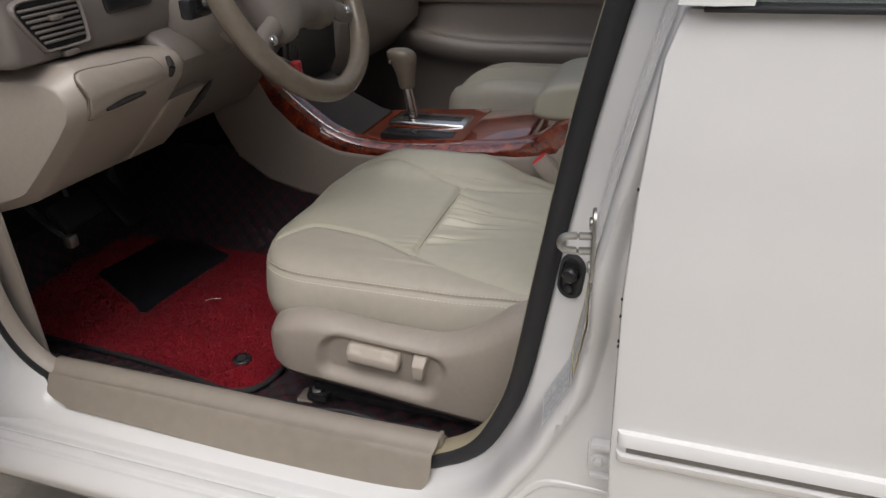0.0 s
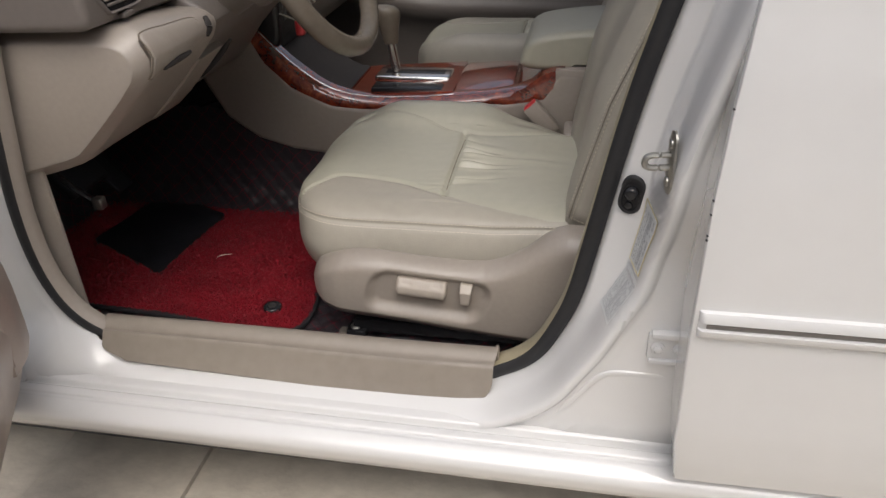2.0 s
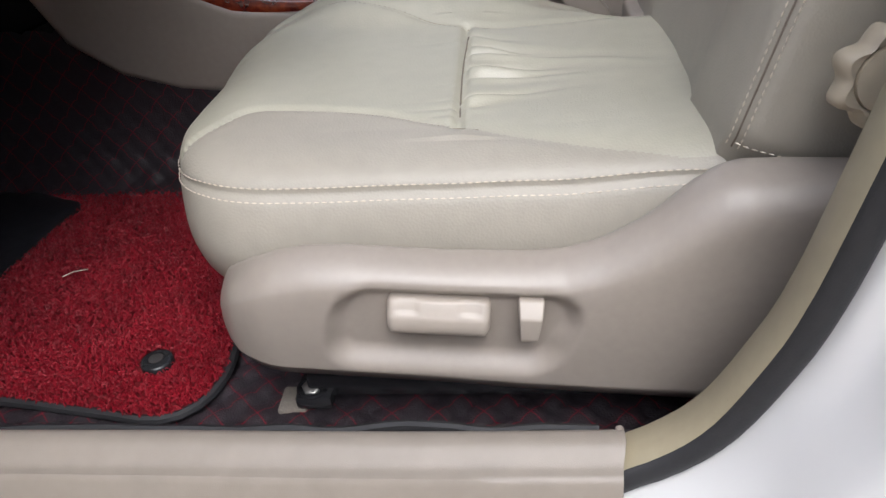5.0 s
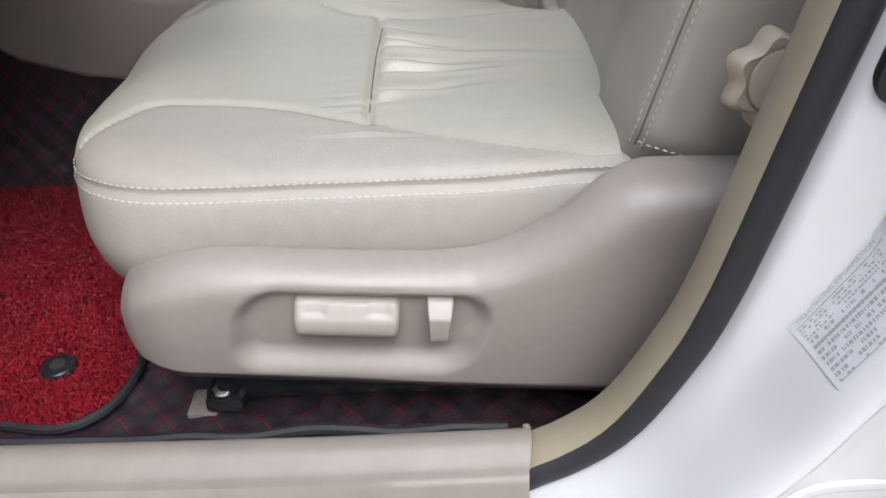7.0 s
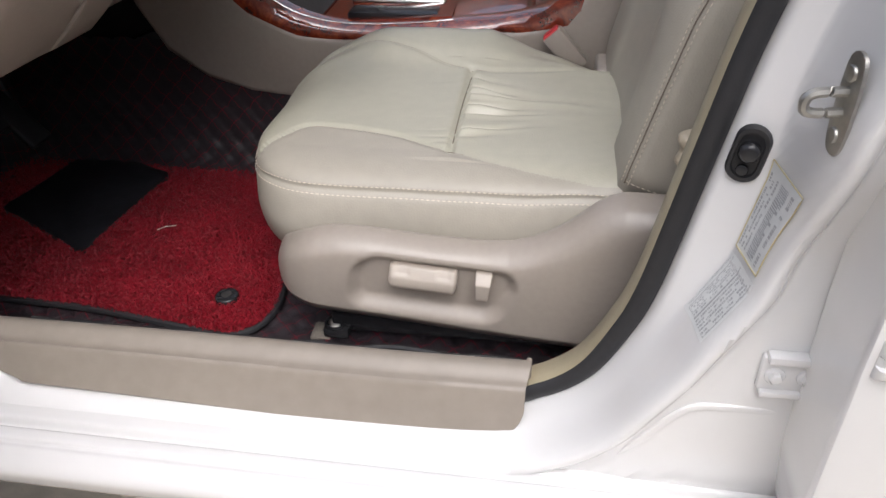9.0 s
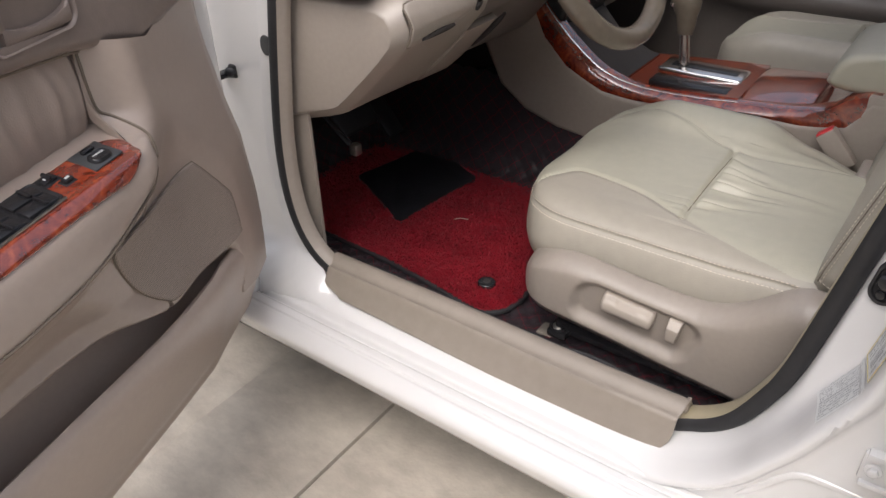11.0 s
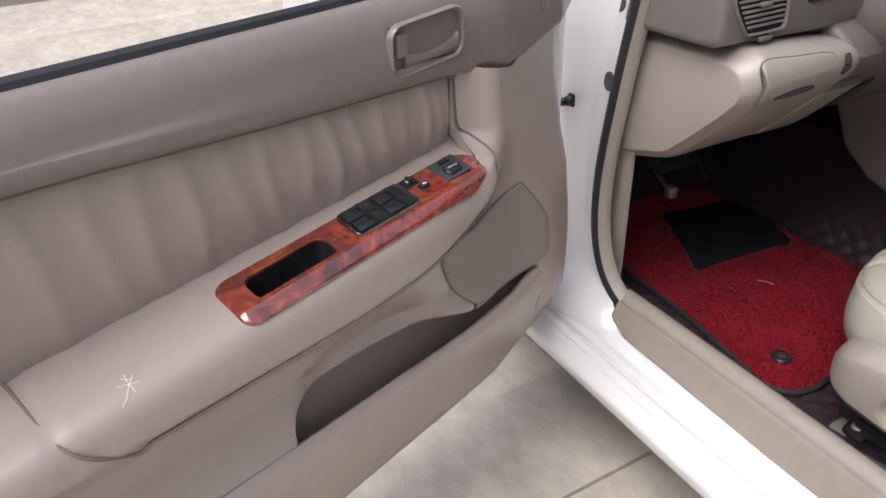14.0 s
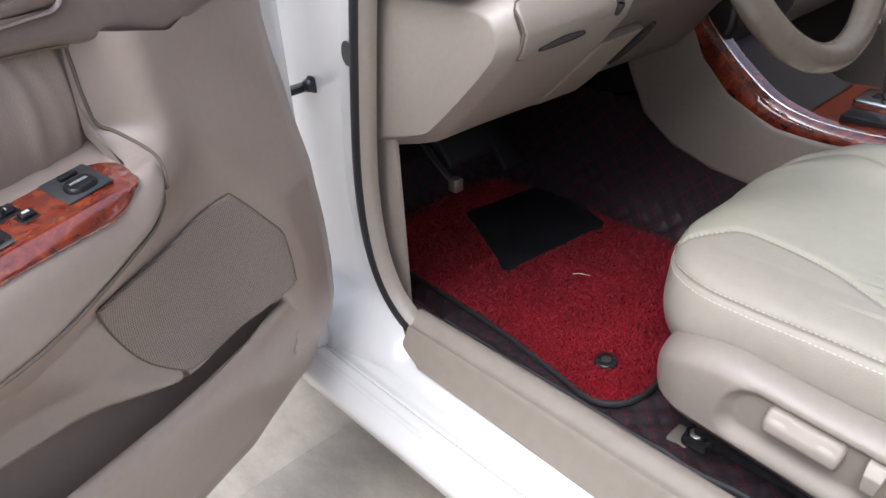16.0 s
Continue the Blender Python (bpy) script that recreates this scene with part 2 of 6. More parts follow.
def tube(pts, r, sides=8, closed=False, flat=1.0, up=(0, 0, 1)):
    """A round (or flattened) rod along places; r a number or one for each place."""
    p = [Vector(q) for q in pts]
    n = len(p)
    rad = r if hasattr(r, "__len__") else [r] * n
    rows = []
    for k in range(n):
        a, b = p[(k - 1) % n if closed else max(0, k - 1)], p[(k + 1) % n if closed else min(n - 1, k + 1)]
        t = (b - a).normalized()
        u = Vector(up)
        s = t.cross(u)
        if s.length < 1e-4:
            s = t.cross(Vector((1, 0, 0)))
        s.normalize()
        w = s.cross(t).normalized()
        rows.append([p[k] + rad[k] * (s * math.cos(x) + w * math.sin(x) * flat) for x in (2 * math.pi * i / sides for i in range(sides))])
    if closed:
        rows.append(rows[0])
    bm = loft(rows, closed=True, caps=not closed)
    if closed:
        bmesh.ops.remove_doubles(bm, verts=bm.verts, dist=1e-6)
    return bm


def box(lo, hi, r=0.003, seg=2, taper=None):
    """A block with rounded edges between two corners."""
    bm = bmesh.new()
    bmesh.ops.create_cube(bm, size=1)
    lo, hi = Vector(lo), Vector(hi)
    for v in bm.verts:
        v.co = Vector(((v.co.x + 0.5) * (hi.x - lo.x) + lo.x, (v.co.y + 0.5) * (hi.y - lo.y) + lo.y, (v.co.z + 0.5) * (hi.z - lo.z) + lo.z))
    if taper:
        taper(bm)
    if r:
        bmesh.ops.bevel(bm, geom=bm.edges[:], offset=r, segments=seg, profile=0.5, affect="EDGES")
    return bm


def disc(at, normal, r, h, sides=24, bevel=0.0, squash=1.0):
    """A round boss of height h that stands on a place."""
    bm = bmesh.new()
    rows = [[(r * math.cos(a), r * squash * math.sin(a), 0) for a in (2 * math.pi * k / sides for k in range(sides))]]
    b = bevel or h * 0.3
    for f, z in ((1, h - b), ((r - b * 0.6) / r, h - b * 0.25), ((r - b * 1.2) / r, h)):
        rows.append([(x * f, y * f, z) for x, y, _ in rows[0]])
    bm.free()
    bm = loft(rows, closed=True, caps=True)
    q = Vector(normal).to_track_quat("Z", "Y").to_matrix().to_4x4()
    bm.transform(Matrix.Translation(at) @ q)
    return bm


def outline_inset(poly, d):
    """A closed outline moved inward by d (counter-clockwise outlines)."""
    p = np.array(poly, float)
    n = len(p)
    out = []
    for k in range(n):
        a, b, c = p[k - 1], p[k], p[(k + 1) % n]
        e1, e2 = (b - a) / np.linalg.norm(b - a), (c - b) / np.linalg.norm(c - b)
        m = np.array([-e1[1], e1[0]]) + np.array([-e2[1], e2[0]])
        m /= max(0.3, np.linalg.norm(m))
        out.append(b + m * d / max(0.5, m @ np.array([-e1[1], e1[0]])))
    return np.array(out)


def slab_y(poly, y0, y1, r0=0.01, r1=0.01, shear=None, chamfer=0.0):
    """An outline in x and z drawn out from y0 to y1, with rounded rims."""
    area = sum(poly[k - 1][0] * poly[k][1] - poly[k][0] * poly[k - 1][1] for k in range(len(poly)))
    if area < 0:
        poly = poly[::-1]
    rows = [(y0 + r0 * (1 - math.cos(a)), r0 * (1 - math.sin(a))) for a in np.linspace(0, math.pi / 2, 6)]
    if chamfer:
        rows = [(y0 + f * chamfer, (1.1 - 1.1 * g) * chamfer) for f, g in ((0.0, -0.12), (0.02, 0.0), (0.10, 0.09), (0.5, 0.5), (0.86, 0.88), (0.98, 0.965), (1.14, 1.0))]
        r0 = 1.14 * chamfer
    rows += [(y, 0) for y in np.linspace(y0 + r0, y1 - r1, 8)[1:-1]]
    rows += [(y1 - r1 * (1 - math.cos(a)), r1 * (1 - math.sin(a))) for a in np.linspace(math.pi / 2, 0, 6)]
    out = []
    for y, d in rows:
        q = np.array(poly, float)
        if chamfer and y < y0 + r0:
            q = q.mean(0) + (q - q.mean(0)) * (1 - d / 0.16)
        else:
            q = outline_inset(poly, d)
        out.append([(x, y, z + (shear(x, y, z) if shear else 0)) for x, z in q])
    return loft(out, closed=True, caps=True)


def rounded(x0, x1, y0, y1, r, n=6):
    """A rounded rectangle as a closed outline."""
    out = []
    for cx, cy, a0 in ((x1 - r, y1 - r, 0), (x0 + r, y1 - r, 90), (x0 + r, y0 + r, 180), (x1 - r, y0 + r, 270)):
        for k in range(n + 1):
            a = radians(a0 + 90 * k / n)
            out.append((cx + r * math.cos(a), cy + r * math.sin(a)))
    return out


def smooth_closed(pts, n):
    """A closed smooth outline through the given corners."""
    p = list(pts)
    q = spline(p[-2:] + p + p[:2], n * (len(p) + 3))
    k = len(q)
    a, b = int(round(k * 2 / (len(p) + 3))), int(round(k * (len(p) + 2) / (len(p) + 3)))
    return [tuple(v) for v in q[a:b]]


def merge(into, bm):
    """Adds a bmesh to another."""
    me = bpy.data.meshes.new("joined")
    bm.to_mesh(me)
    bm.free()
    into.from_mesh(me)
    bpy.data.meshes.remove(me)
    return into


def stitches(lines, length=0.0042, gap=0.0021, r=0.00062):
    """Sewing thread: a short rod for each stitch along the given curves."""
    verts, faces = [], []
    for line in lines:
        p = np.array(line, float)
        s = np.r_[0, np.cumsum(np.linalg.norm(np.diff(p, axis=0), axis=1))]
        at = 0.0
        while at + length < s[-1]:
            a, b = (np.array([np.interp(w, s, p[:, k]) for k in range(3)]) for w in (at, at + length))
            t = (b - a) / np.linalg.norm(b - a)
            u = np.cross(t, (0.3, 0.1, 1.0))
            u /= np.linalg.norm(u)
            w = np.cross(t, u)
            k = len(verts)
            for c, f in ((a, 0.5), ((a + b) / 2, 1.25), (b, 0.5)):
                verts += [tuple(c + r * f * (u * x + w * y)) for x, y in ((1, 0), (0, 1), (-1, 0), (0, -1))]
            for i in (0, 4):
                for j in range(4):
                    faces.append((k + i + j, k + i + (j + 1) % 4, k + i + 4 + (j + 1) % 4, k + i + 4 + j))
            at += length + gap
    me = bpy.data.meshes.new("thread")
    me.from_pydata(verts, [], faces)
    bm = bmesh.new()
    bm.from_mesh(me)
    bpy.data.meshes.remove(me)
    return bm


# ---- ground ----
def build_ground():
    xs = [-600, -60, -12, -6, -4.35, -4.33, -4.325, -4.305, -3, -0.780, -0.775, -0.77, -0.5090, -0.5072, -0.5042, -0.5022, 0.6, 2.4, 2.404, 2.409, 2.413, 5, 12, 60, 600]
    drop = {-4.33: -0.012, -4.325: -0.012, -0.775: -0.003, -0.5072: -0.014, -0.5042: -0.014, 2.404: -0.014, 2.409: -0.014}
    rows = [[(x, y, drop.get(x, 0.0)) for x in xs] for y in (-600, -60, -10, -3, -1.5, 0, 1.5, 4, 10, 60, 600)]
    part("ground", loft(rows), CONCRETE, None, "worn pale concrete driveway with a straight expansion joint", kind="structure", category="ground")


build_ground()


def build_light_blocks():
    """Unseen plain walls added round the car to block the low sky's light."""
    for name, (x0, y0), (x1, y1), h in (("light_block_south", (-5.6, -3.9), (7.2, -3.9), 2.6), ("light_block_north", (-5.6, 6.6), (7.2, 6.6), 2.8), ("light_block_west", (-5.4, -3.7), (-5.4, 6.4), 2.8), ("light_block_east", (7.0, -3.7), (7.0, 6.4), 3.0)):
        rows = []
        for t in np.linspace(0, 1, 40):
            x, y = x0 + (x1 - x0) * t, y0 + (y1 - y0) * t
            wob = 0.004 * noise.noise(Vector((x * 0.7, y * 0.7, 1.0)))
            rows.append([(x + wob, y + wob, z) for z in (0.0, 0.25 * h, 0.5 * h, 0.75 * h, h)])
        part(name, thick(loft(rows), 0.2), LIGHT_BLOCK, None, "unseen plain beige wall added to block low sky light", kind="structure", category="wall")


build_light_blocks()

# ---- car body ----
OPENING = [(-0.60, 1.02), (-0.628, 0.90), (-0.655, 0.77), (-0.680, 0.63), (-0.699, 0.485), (-0.695, 0.38), (-0.668, 0.308), (-0.618, 0.266), (-0.55, 0.252),
           (-0.30, 0.250), (-0.05, 0.248), (0.015, 0.262), (0.062, 0.298), (0.095, 0.362), (0.109, 0.405), (0.119, 0.453), (0.1365, 0.55), (0.155, 0.65), (0.179, 0.76), (0.245, 1.02)]
GROOVE_Z = 0.222
WALL_AT = table([(0.28, 0.010), (0.33, 0.013), (0.36, 0.018), (0.407, 0.026), (0.47, 0.044), (0.55, 0.043), (0.64, 0.033), (0.76, 0.032)])
SIDE = table([(0.0, -0.029), (0.004, -0.043), (0.008, -0.070), (0.011, -0.082), (0.015, -0.0875), (0.020, -0.0855), (0.028, -0.0760), (0.045, -0.0750), (0.07, -0.0785), (0.2, -0.081)])


def pillar_y(a, z):
    """Depth of the rear door pillar at a distance a from the opening's edge: seal face, then the wall that carries the striker."""
    aw = WALL_AT(z)
    if a < aw:
        return table([(0, 0.004), (min(0.006, aw * 0.4), 0.0), (min(0.011, aw * 0.7), -0.015), (aw, -0.029)])(a)
    return SIDE(a - aw) - 0.040 * step(0.50, 0.635, z) * step(0.0, 0.012, a - aw)
body = thing("car_body", (0, 0, 0), 0, "white pearl sedan body shell with open front doorway and worn sill", "car")


def opening_normals(c):
    t = np.gradient(c, axis=0)
    t /= np.linalg.norm(t, axis=1)[:, None]
    return np.stack([t[:, 1], -t[:, 0]], 1) * -1


def build_jamb():
    c = spline(OPENING, 150)
    nrm = opening_normals(c)
    if nrm[75][1] > 0:
        nrm = -nrm
    sill = table([(0, -0.006), (0.006, -0.022), (0.014, -0.045), (0.024, -0.075), (0.03, -0.085), (0.3, -0.085)])
    pil_a = table([(0, 0.004), (0.010, -0.006), (0.03, -0.012), (0.10, -0.014), (0.16, -0.02), (0.2, -0.06), (0.22, -0.08)])
    offs = [0.002 * k for k in range(42)] + [0.087, 0.092, 0.10, 0.11, 0.12, 0.15, 0.18, 0.22]
    rows = []
    for p, n in zip(c, nrm):
        row = []
        wb = step(-0.25, 0.55, n[0])
        wa = step(-0.15, 0.75, -n[0])
        reach = (p[1] - 0.214) / -n[1] if n[1] < -0.01 else 9.0
        for i, a in enumerate(offs):
            x, z = p + n * min(a, reach)
            y = (1 - wb - wa) * sill(a) + wb * pillar_y(a, p[1] + 0.2 * n[1] * a) + wa * pil_a(a)
            y -= wb * 0.02 * step(0.62, 0.82, z)
            y += (-0.088 - y) * step(GROOVE_Z + 0.075, GROOVE_Z + 0.005, z) * max(wa, 0.0)
            if a > reach and offs[i - 1] <= reach:
                z = 0.214
            elif a > reach:
                z, y = 0.206 - 0.0004 * i, -0.070 + 0.0006 * i
            row.append((x, y, z))
        rows.append(row)
    bm = loft(rows)
    part("door_jamb", thick(bm, 0.002), WHITE, body, "white painted door jamb", smooth=60)
    # rubber weatherstrip
    for k0, k1 in ((0, 62), (88, 150)):
        off = [(*(p + n * -0.006), -0.014 + (0.008 - 0.02 * step(0.62, 0.82, p[1])) * step(-0.2, 0.6, n[0])) for p, n in zip(c[k0:k1], nrm[k0:k1])]
        part("weatherstrip", tube([(x, y, z) for x, z, y in off], 0.0118, 12, flat=0.88, up=(0, 1, 0)), RUBBER, body, "black rubber weatherstrip")
    # beige trim edging inside the weatherstrip
    for k0, k1, w in ((0, 63, 0.004), (88, 150, 0.003)):
        rows = []
        for p, n in zip(c[k0:k1], nrm[k0:k1]):
            q = lambda a, y: (p[0] - n[0] * a, y, p[1] - n[1] * a)
            wb = step(-0.2, 0.6, n[0])
            low_ = ((0.012, -0.016), (0.017, -0.022), (0.017 + w * 0.4, -0.016), (0.017 + w, -0.012), (0.018 + w, -0.004), (0.017 + w, 0.002))
            high = ((0.011, -0.004), (0.0165, -0.011), (0.0178, -0.006), (0.0172, 0.004), (0.0145, 0.021), (0.010, 0.026))
            rows.append([q(a + (c_ - a) * wb, b + (d_ - b - 0.02 * step(0.62, 0.82, p[1])) * wb) for (a, b), (c_, d_) in zip(low_, high)])
        part("pillar_trim", thick(loft(rows), 0.002), PLASTIC if k0 == 0 else KHAKI, body, "beige plastic pillar trim" if k0 == 0 else "khaki plastic pillar trim")


build_jamb()


def build_rocker():
    prof = spline([(-0.070, 0.228), (-0.0835, 0.2262), (-0.0865, 0.2225), (-0.0885, 0.2165), (-0.0925, 0.2162), (-0.0950, 0.2215), (-0.0990, 0.2240), (-0.1090, 0.2228), (-0.1115, 0.2195), (-0.1150, 0.2185), (-0.1200, 0.2185), (-0.133, 0.211), (-0.139, 0.203), (-0.139, 0.193), (-0.134, 0.178), (-0.120, 0.160), (-0.09, 0.15), (-0.03, 0.148)], 110)
    rows = [[(x, y, z + 0.004 - 0.006 * (x + 0.6) / 0.8) for y, z in prof] for x in np.linspace(-1.25, 1.35, 60)]
    part("rocker_panel", thick(loft(rows), 0.002), WHITE, body, "white rocker panel with a pressed groove")
    rows = [[(x, y, z) for y, z in ((-0.112, 0.158), (-0.113, 0.150), (-0.106, 0.146), (-0.08, 0.146), (-0.07, 0.152))] for x in np.linspace(-1.25, 1.35, 12)]
    part("pinch_weld", loft(rows, closed=True, caps=True), RUBBER, body, "dark underbody seam")


build_rocker()


def build_shell():
    """Plain closing panels: floor, roof, far side, front and rear."""
    side = 1.45
    part("floor_pan", box((-1.05, -0.04, 0.135), (1.3, side + 0.06, 0.172), 0.004), DARK, body)
    part("underbody", box((-1.5, -0.05, 0.10), (1.4, side + 0.07, 0.134), 0.004), DARK, body)
    roof = [[(x, 0.725 + 0.62 * s, 1.34 + 0.09 * (1 - s * s) - 0.05 * ((x - 0.35) / 0.9) ** 2) for s in np.linspace(-1, 1, 17)] for x in np.linspace(-0.16, 1.2, 17)]
    part("roof", thick(loft(roof), 0.03), WHITE, body)
    head = [[(x, y, z - 0.045) for x, y, z in r] for r in roof]
    part("headliner", thick(loft(head), 0.008), HEADLINER, body)
    rows = [[(-1.05 + 0.02 * k, y, z) for k, z in ((0, 0.14), (1, 0.4), (0, 0.7), (-4, 0.93))] for y in (-0.02, 0.4, 0.9, side)]
    part("firewall", thick(loft(rows), 0.02), DARK, body)
    hood = [[(x, 0.725 + 0.72 * s, 0.93 - 0.10 * ((-1.0 - x) / 1.2) ** 2 - 0.06 * (-0.95 - x) - 0.09 * s * s) for s in np.linspace(-1, 1, 13)] for x in np.linspace(-2.2, -0.95, 9)]
    part("hood", thick(loft(hood), 0.02), WHITE, body)
    for y, name in ((-0.07, "front_fender"), (side + 0.10, "far_fender")):
        rows = [[(x, y + (0.02 if z > 0.7 else 0) * (1 if y < 0.5 else -1), z * (1 - 0.10 * (-0.93 - x))) for z in (0.25, 0.4, 0.6, 0.74, 0.835)] for x in np.linspace(-2.1, -0.93, 10)]
        part(name, thick(loft(rows), 0.03), WHITE, body)
    far = [[(x, side + 0.12 - 0.02 * ((z - 0.55) / 0.3) ** 2, z) for z in np.linspace(0.2, 0.88, 9)] for x in np.linspace(-1.0, 1.35, 9)]
    part("far_side_panel", thick(loft(far), 0.02), WHITE, body)
    rows = [[(1.32, y, z) for z in (0.14, 0.5, 0.95)] for y in (-0.1, 0.4, 0.9, side + 0.1)]
    part("rear_bulkhead", thick(loft(rows), 0.02), DARK, body)
    trunk = [[(x, 0.725 + 0.72 * s, 0.95) for s in np.linspace(-1, 1, 5)] for x in (1.2, 2.0)]
    part("trunk_lid", thick(loft(trunk), 0.02), WHITE, body)
    for y in (0.0, side - 0.03):
        k = 1 if y < 0.5 else -1
        part("windscreen_pillar", tube([(-1.0, y - 0.03 * k, 0.93), (-0.6, y + 0.02 * k, 1.13), (-0.17, y + 0.08 * k, 1.345)], 0.035, 8), WHITE, body)
        part("rear_pillar", tube([(1.35, y - 0.03 * k, 0.93), (1.25, y + 0.03 * k, 1.15), (1.1, y + 0.1 * k, 1.33)], 0.06, 8), WHITE, body)
        part("center_pillar", tube([(0.24, y - 0.05 * k, 0.86), (0.30, y, 1.1), (0.36, y + 0.07 * k, 1.33)], 0.045, 8), WHITE, body)
        part("roof_rail", tube([(-0.17, y + 0.08 * k, 1.35), (0.36, y + 0.08 * k, 1.37), (1.1, y + 0.1 * k, 1.34)], 0.035, 8), WHITE, body)
    # opaque dark pane in the rear opening, unseen, added to dim the cabin
    rows = [[(1.62 - 0.9 * (z - 0.95), y, z) for z in (0.94, 1.15, 1.36)] for y in (0.0, 0.7, 1.4)]
    part("rear_dimming_pane", thick(loft(rows), 0.004), DIM_PANE, body, "unseen opaque dark rear pane added to dim the cabin")
    rows = [[(x, y, z) for z in np.linspace(0.2, 0.9, 6)] for x in (0.30, 1.3) for y in (0.03,)]
    part("rear_inner_panel", thick(loft(rows), 0.01), PLASTIC, body)


build_shell()


def build_wheels():
    """Four road wheels that carry the body."""
    for x in (-1.33, 1.62):
        for y, s in ((0.01, -1), (1.44, 1)):
            wh = thing("wheel", (x, y, 0.315), 0, "black tyre on a silver alloy wheel", "wheel", "wheels of the car")
            prof = [(0.20, -0.095), (0.285, -0.10), (0.308, -0.085), (0.315, -0.06), (0.315, 0.06), (0.308, 0.085), (0.285, 0.10), (0.20, 0.095)]
            rows = [[(x + r * math.cos(a), y + w, 0.315 + r * math.sin(a)) for r, w in prof] for a in np.linspace(0, 2 * math.pi, 49)]
            part("tyre", loft(rows), RUBBER, wh)
            part("rim", disc((x, y + 0.04 * s, 0.315), (0, s, 0), 0.205, 0.04, 40, 0.015), STEEL, wh)


build_wheels()


rear_door = thing("rear_door", (0.24, -0.17, 0.24), 0, "closed white rear door with a trim molding and chipped edge", "car door")


def build_jamb_fittings():
    # striker loop on its oval base plate
    st = thing("door_striker", (0.185, -0.118, 0.645), 0, "galvanised steel striker loop on an oval plate, on the door pillar", "door striker")
    nrm = Vector((-0.985, -0.17, 0.0)).normalized()
    q = nrm.to_track_quat("Z", "Y").to_matrix().to_4x4()
    ring = smooth_closed([(0.008, 0.031), (-0.008, 0.031), (-0.0115, 0.0), (-0.008, -0.031), (0.008, -0.031), (0.0115, 0.0)], 6)
    bm = loft([[(x, y, 0) for x, y in ring], [(x, y, 0.0025) for x, y in ring], [(x * 0.85, y * 0.95, 0.0032) for x, y in ring]], closed=True, caps=True)
    # the plate's long side stands upright
    up = (q.to_3x3().inverted() @ Vector((0, 0, 1)))
    ang = math.degrees(math.atan2(up.y, up.x)) - 90
    turn = Matrix.Translation((0.1905, -0.1010, 0.637)) @ q @ pose(0, 0, 0, 0, 0, ang)
    bm.transform(turn)
    part("base_plate", bm, STEEL, st)
    loop = [(0.0, -0.011, 0.0), (0.0, -0.011, 0.020), (0.0, -0.009, 0.027), (0.0, -0.004, 0.029), (0.0, 0.001, 0.027), (0.0, 0.003, 0.020), (0.0, 0.003, 0.0)]
    loop = [(a, b * 1.0 + 0.006, c) for a, b, c in loop]
    pts = spline(loop, 26)
    bm = tube(pts, 0.0036, 8)
    bm.transform(turn)
    part("loop", bm, STEEL, st)
    for s in (-1, 1):
        bm = disc((0, 0.021 * s, 0.003), (0, 0, 1), 0.0055, 0.0025, 12)
        bm.transform(turn)
        part("bolt", bm, STEEL, st)
    # courtesy-lamp plunger in a black boot
    sw = thing("door_switch", (0.160, -0.056, 0.578), 0, "black rubber courtesy light plunger in the door pillar", "door switch")
    q = Vector((-0.32, -0.95, 0.0)).normalized().to_track_quat("Z", "Y").to_matrix().to_4x4()
    up = q.to_3x3().inverted() @ Vector((0.15, 0, 1))
    turn = Matrix.Translation((0.1610, -0.0215, 0.5600)) @ q @ pose(0, 0, 0, 0, 0, math.degrees(math.atan2(up.y, up.x)) - 90)
    ring = rounded(-0.014, 0.014, -0.025, 0.025, 0.0135, 6)
    bm = loft([[(x, y, -0.004) for x, y in ring], [(x, y, 0.003) for x, y in ring], [(x * 0.9, y * 0.94, 0.006) for x, y in ring], [(x * 0.72, y * 0.8, 0.006) for x, y in ring], [(x * 0.68, y * 0.76, 0.003) for x, y in ring]], closed=True, caps=True)
    bm.transform(turn)
    part("boot", bm, RUBBER, sw)
    bm = disc((0, 0.004, 0.003), (0, 0, 1), 0.0085, 0.010, 20)
    bm.transform(turn)
    part("plunger", bm, BLACK, sw)
    bm = disc((0, -0.014, 0.003), (0, 0, 1), 0.005, 0.003, 14)
    bm.transform(turn)
    part("screw", bm, BLACK, sw)
    # lower hinge of the rear door
    hg = part("hinge", box((0.194, -0.0865, 0.367), (0.27, -0.0775, 0.405), 0.003), WHITE, rear_door, "white painted hinge with two bolts")
    part("upper_flange", box((0.197, -0.092, 0.4015), (0.27, -0.080, 0.4095), 0.0015), WHITE, hg)
    part("lower_flange", box((0.197, -0.091, 0.363), (0.27, -0.080, 0.3695), 0.0015), WHITE, hg)
    for x in (0.206, 0.232):
        b = disc((x, -0.0865, 0.386), (0, -1, 0), 0.0085, 0.0025, 24)
        part("bolt", merge(b, disc((x, -0.0888, 0.386), (0, -1, 0), 0.0058, 0.005, 6)), WHITE, hg)
    # pressed rib in the jamb
    pts = spline([(0.091, -0.077, 0.256), (0.112, -0.078, 0.286), (0.134, -0.079, 0.318), (0.151, -0.079, 0.332), (0.180, -0.080, 0.336), (0.225, -0.080, 0.336)], 30)
    part("pressed_rib", tube(pts, [0.0045 * min(1, 0.3 + k / 4, 0.3 + (29 - k) / 4) for k in range(30)], 8, flat=0.6, up=(0, 1, 0)), WHITE, body)
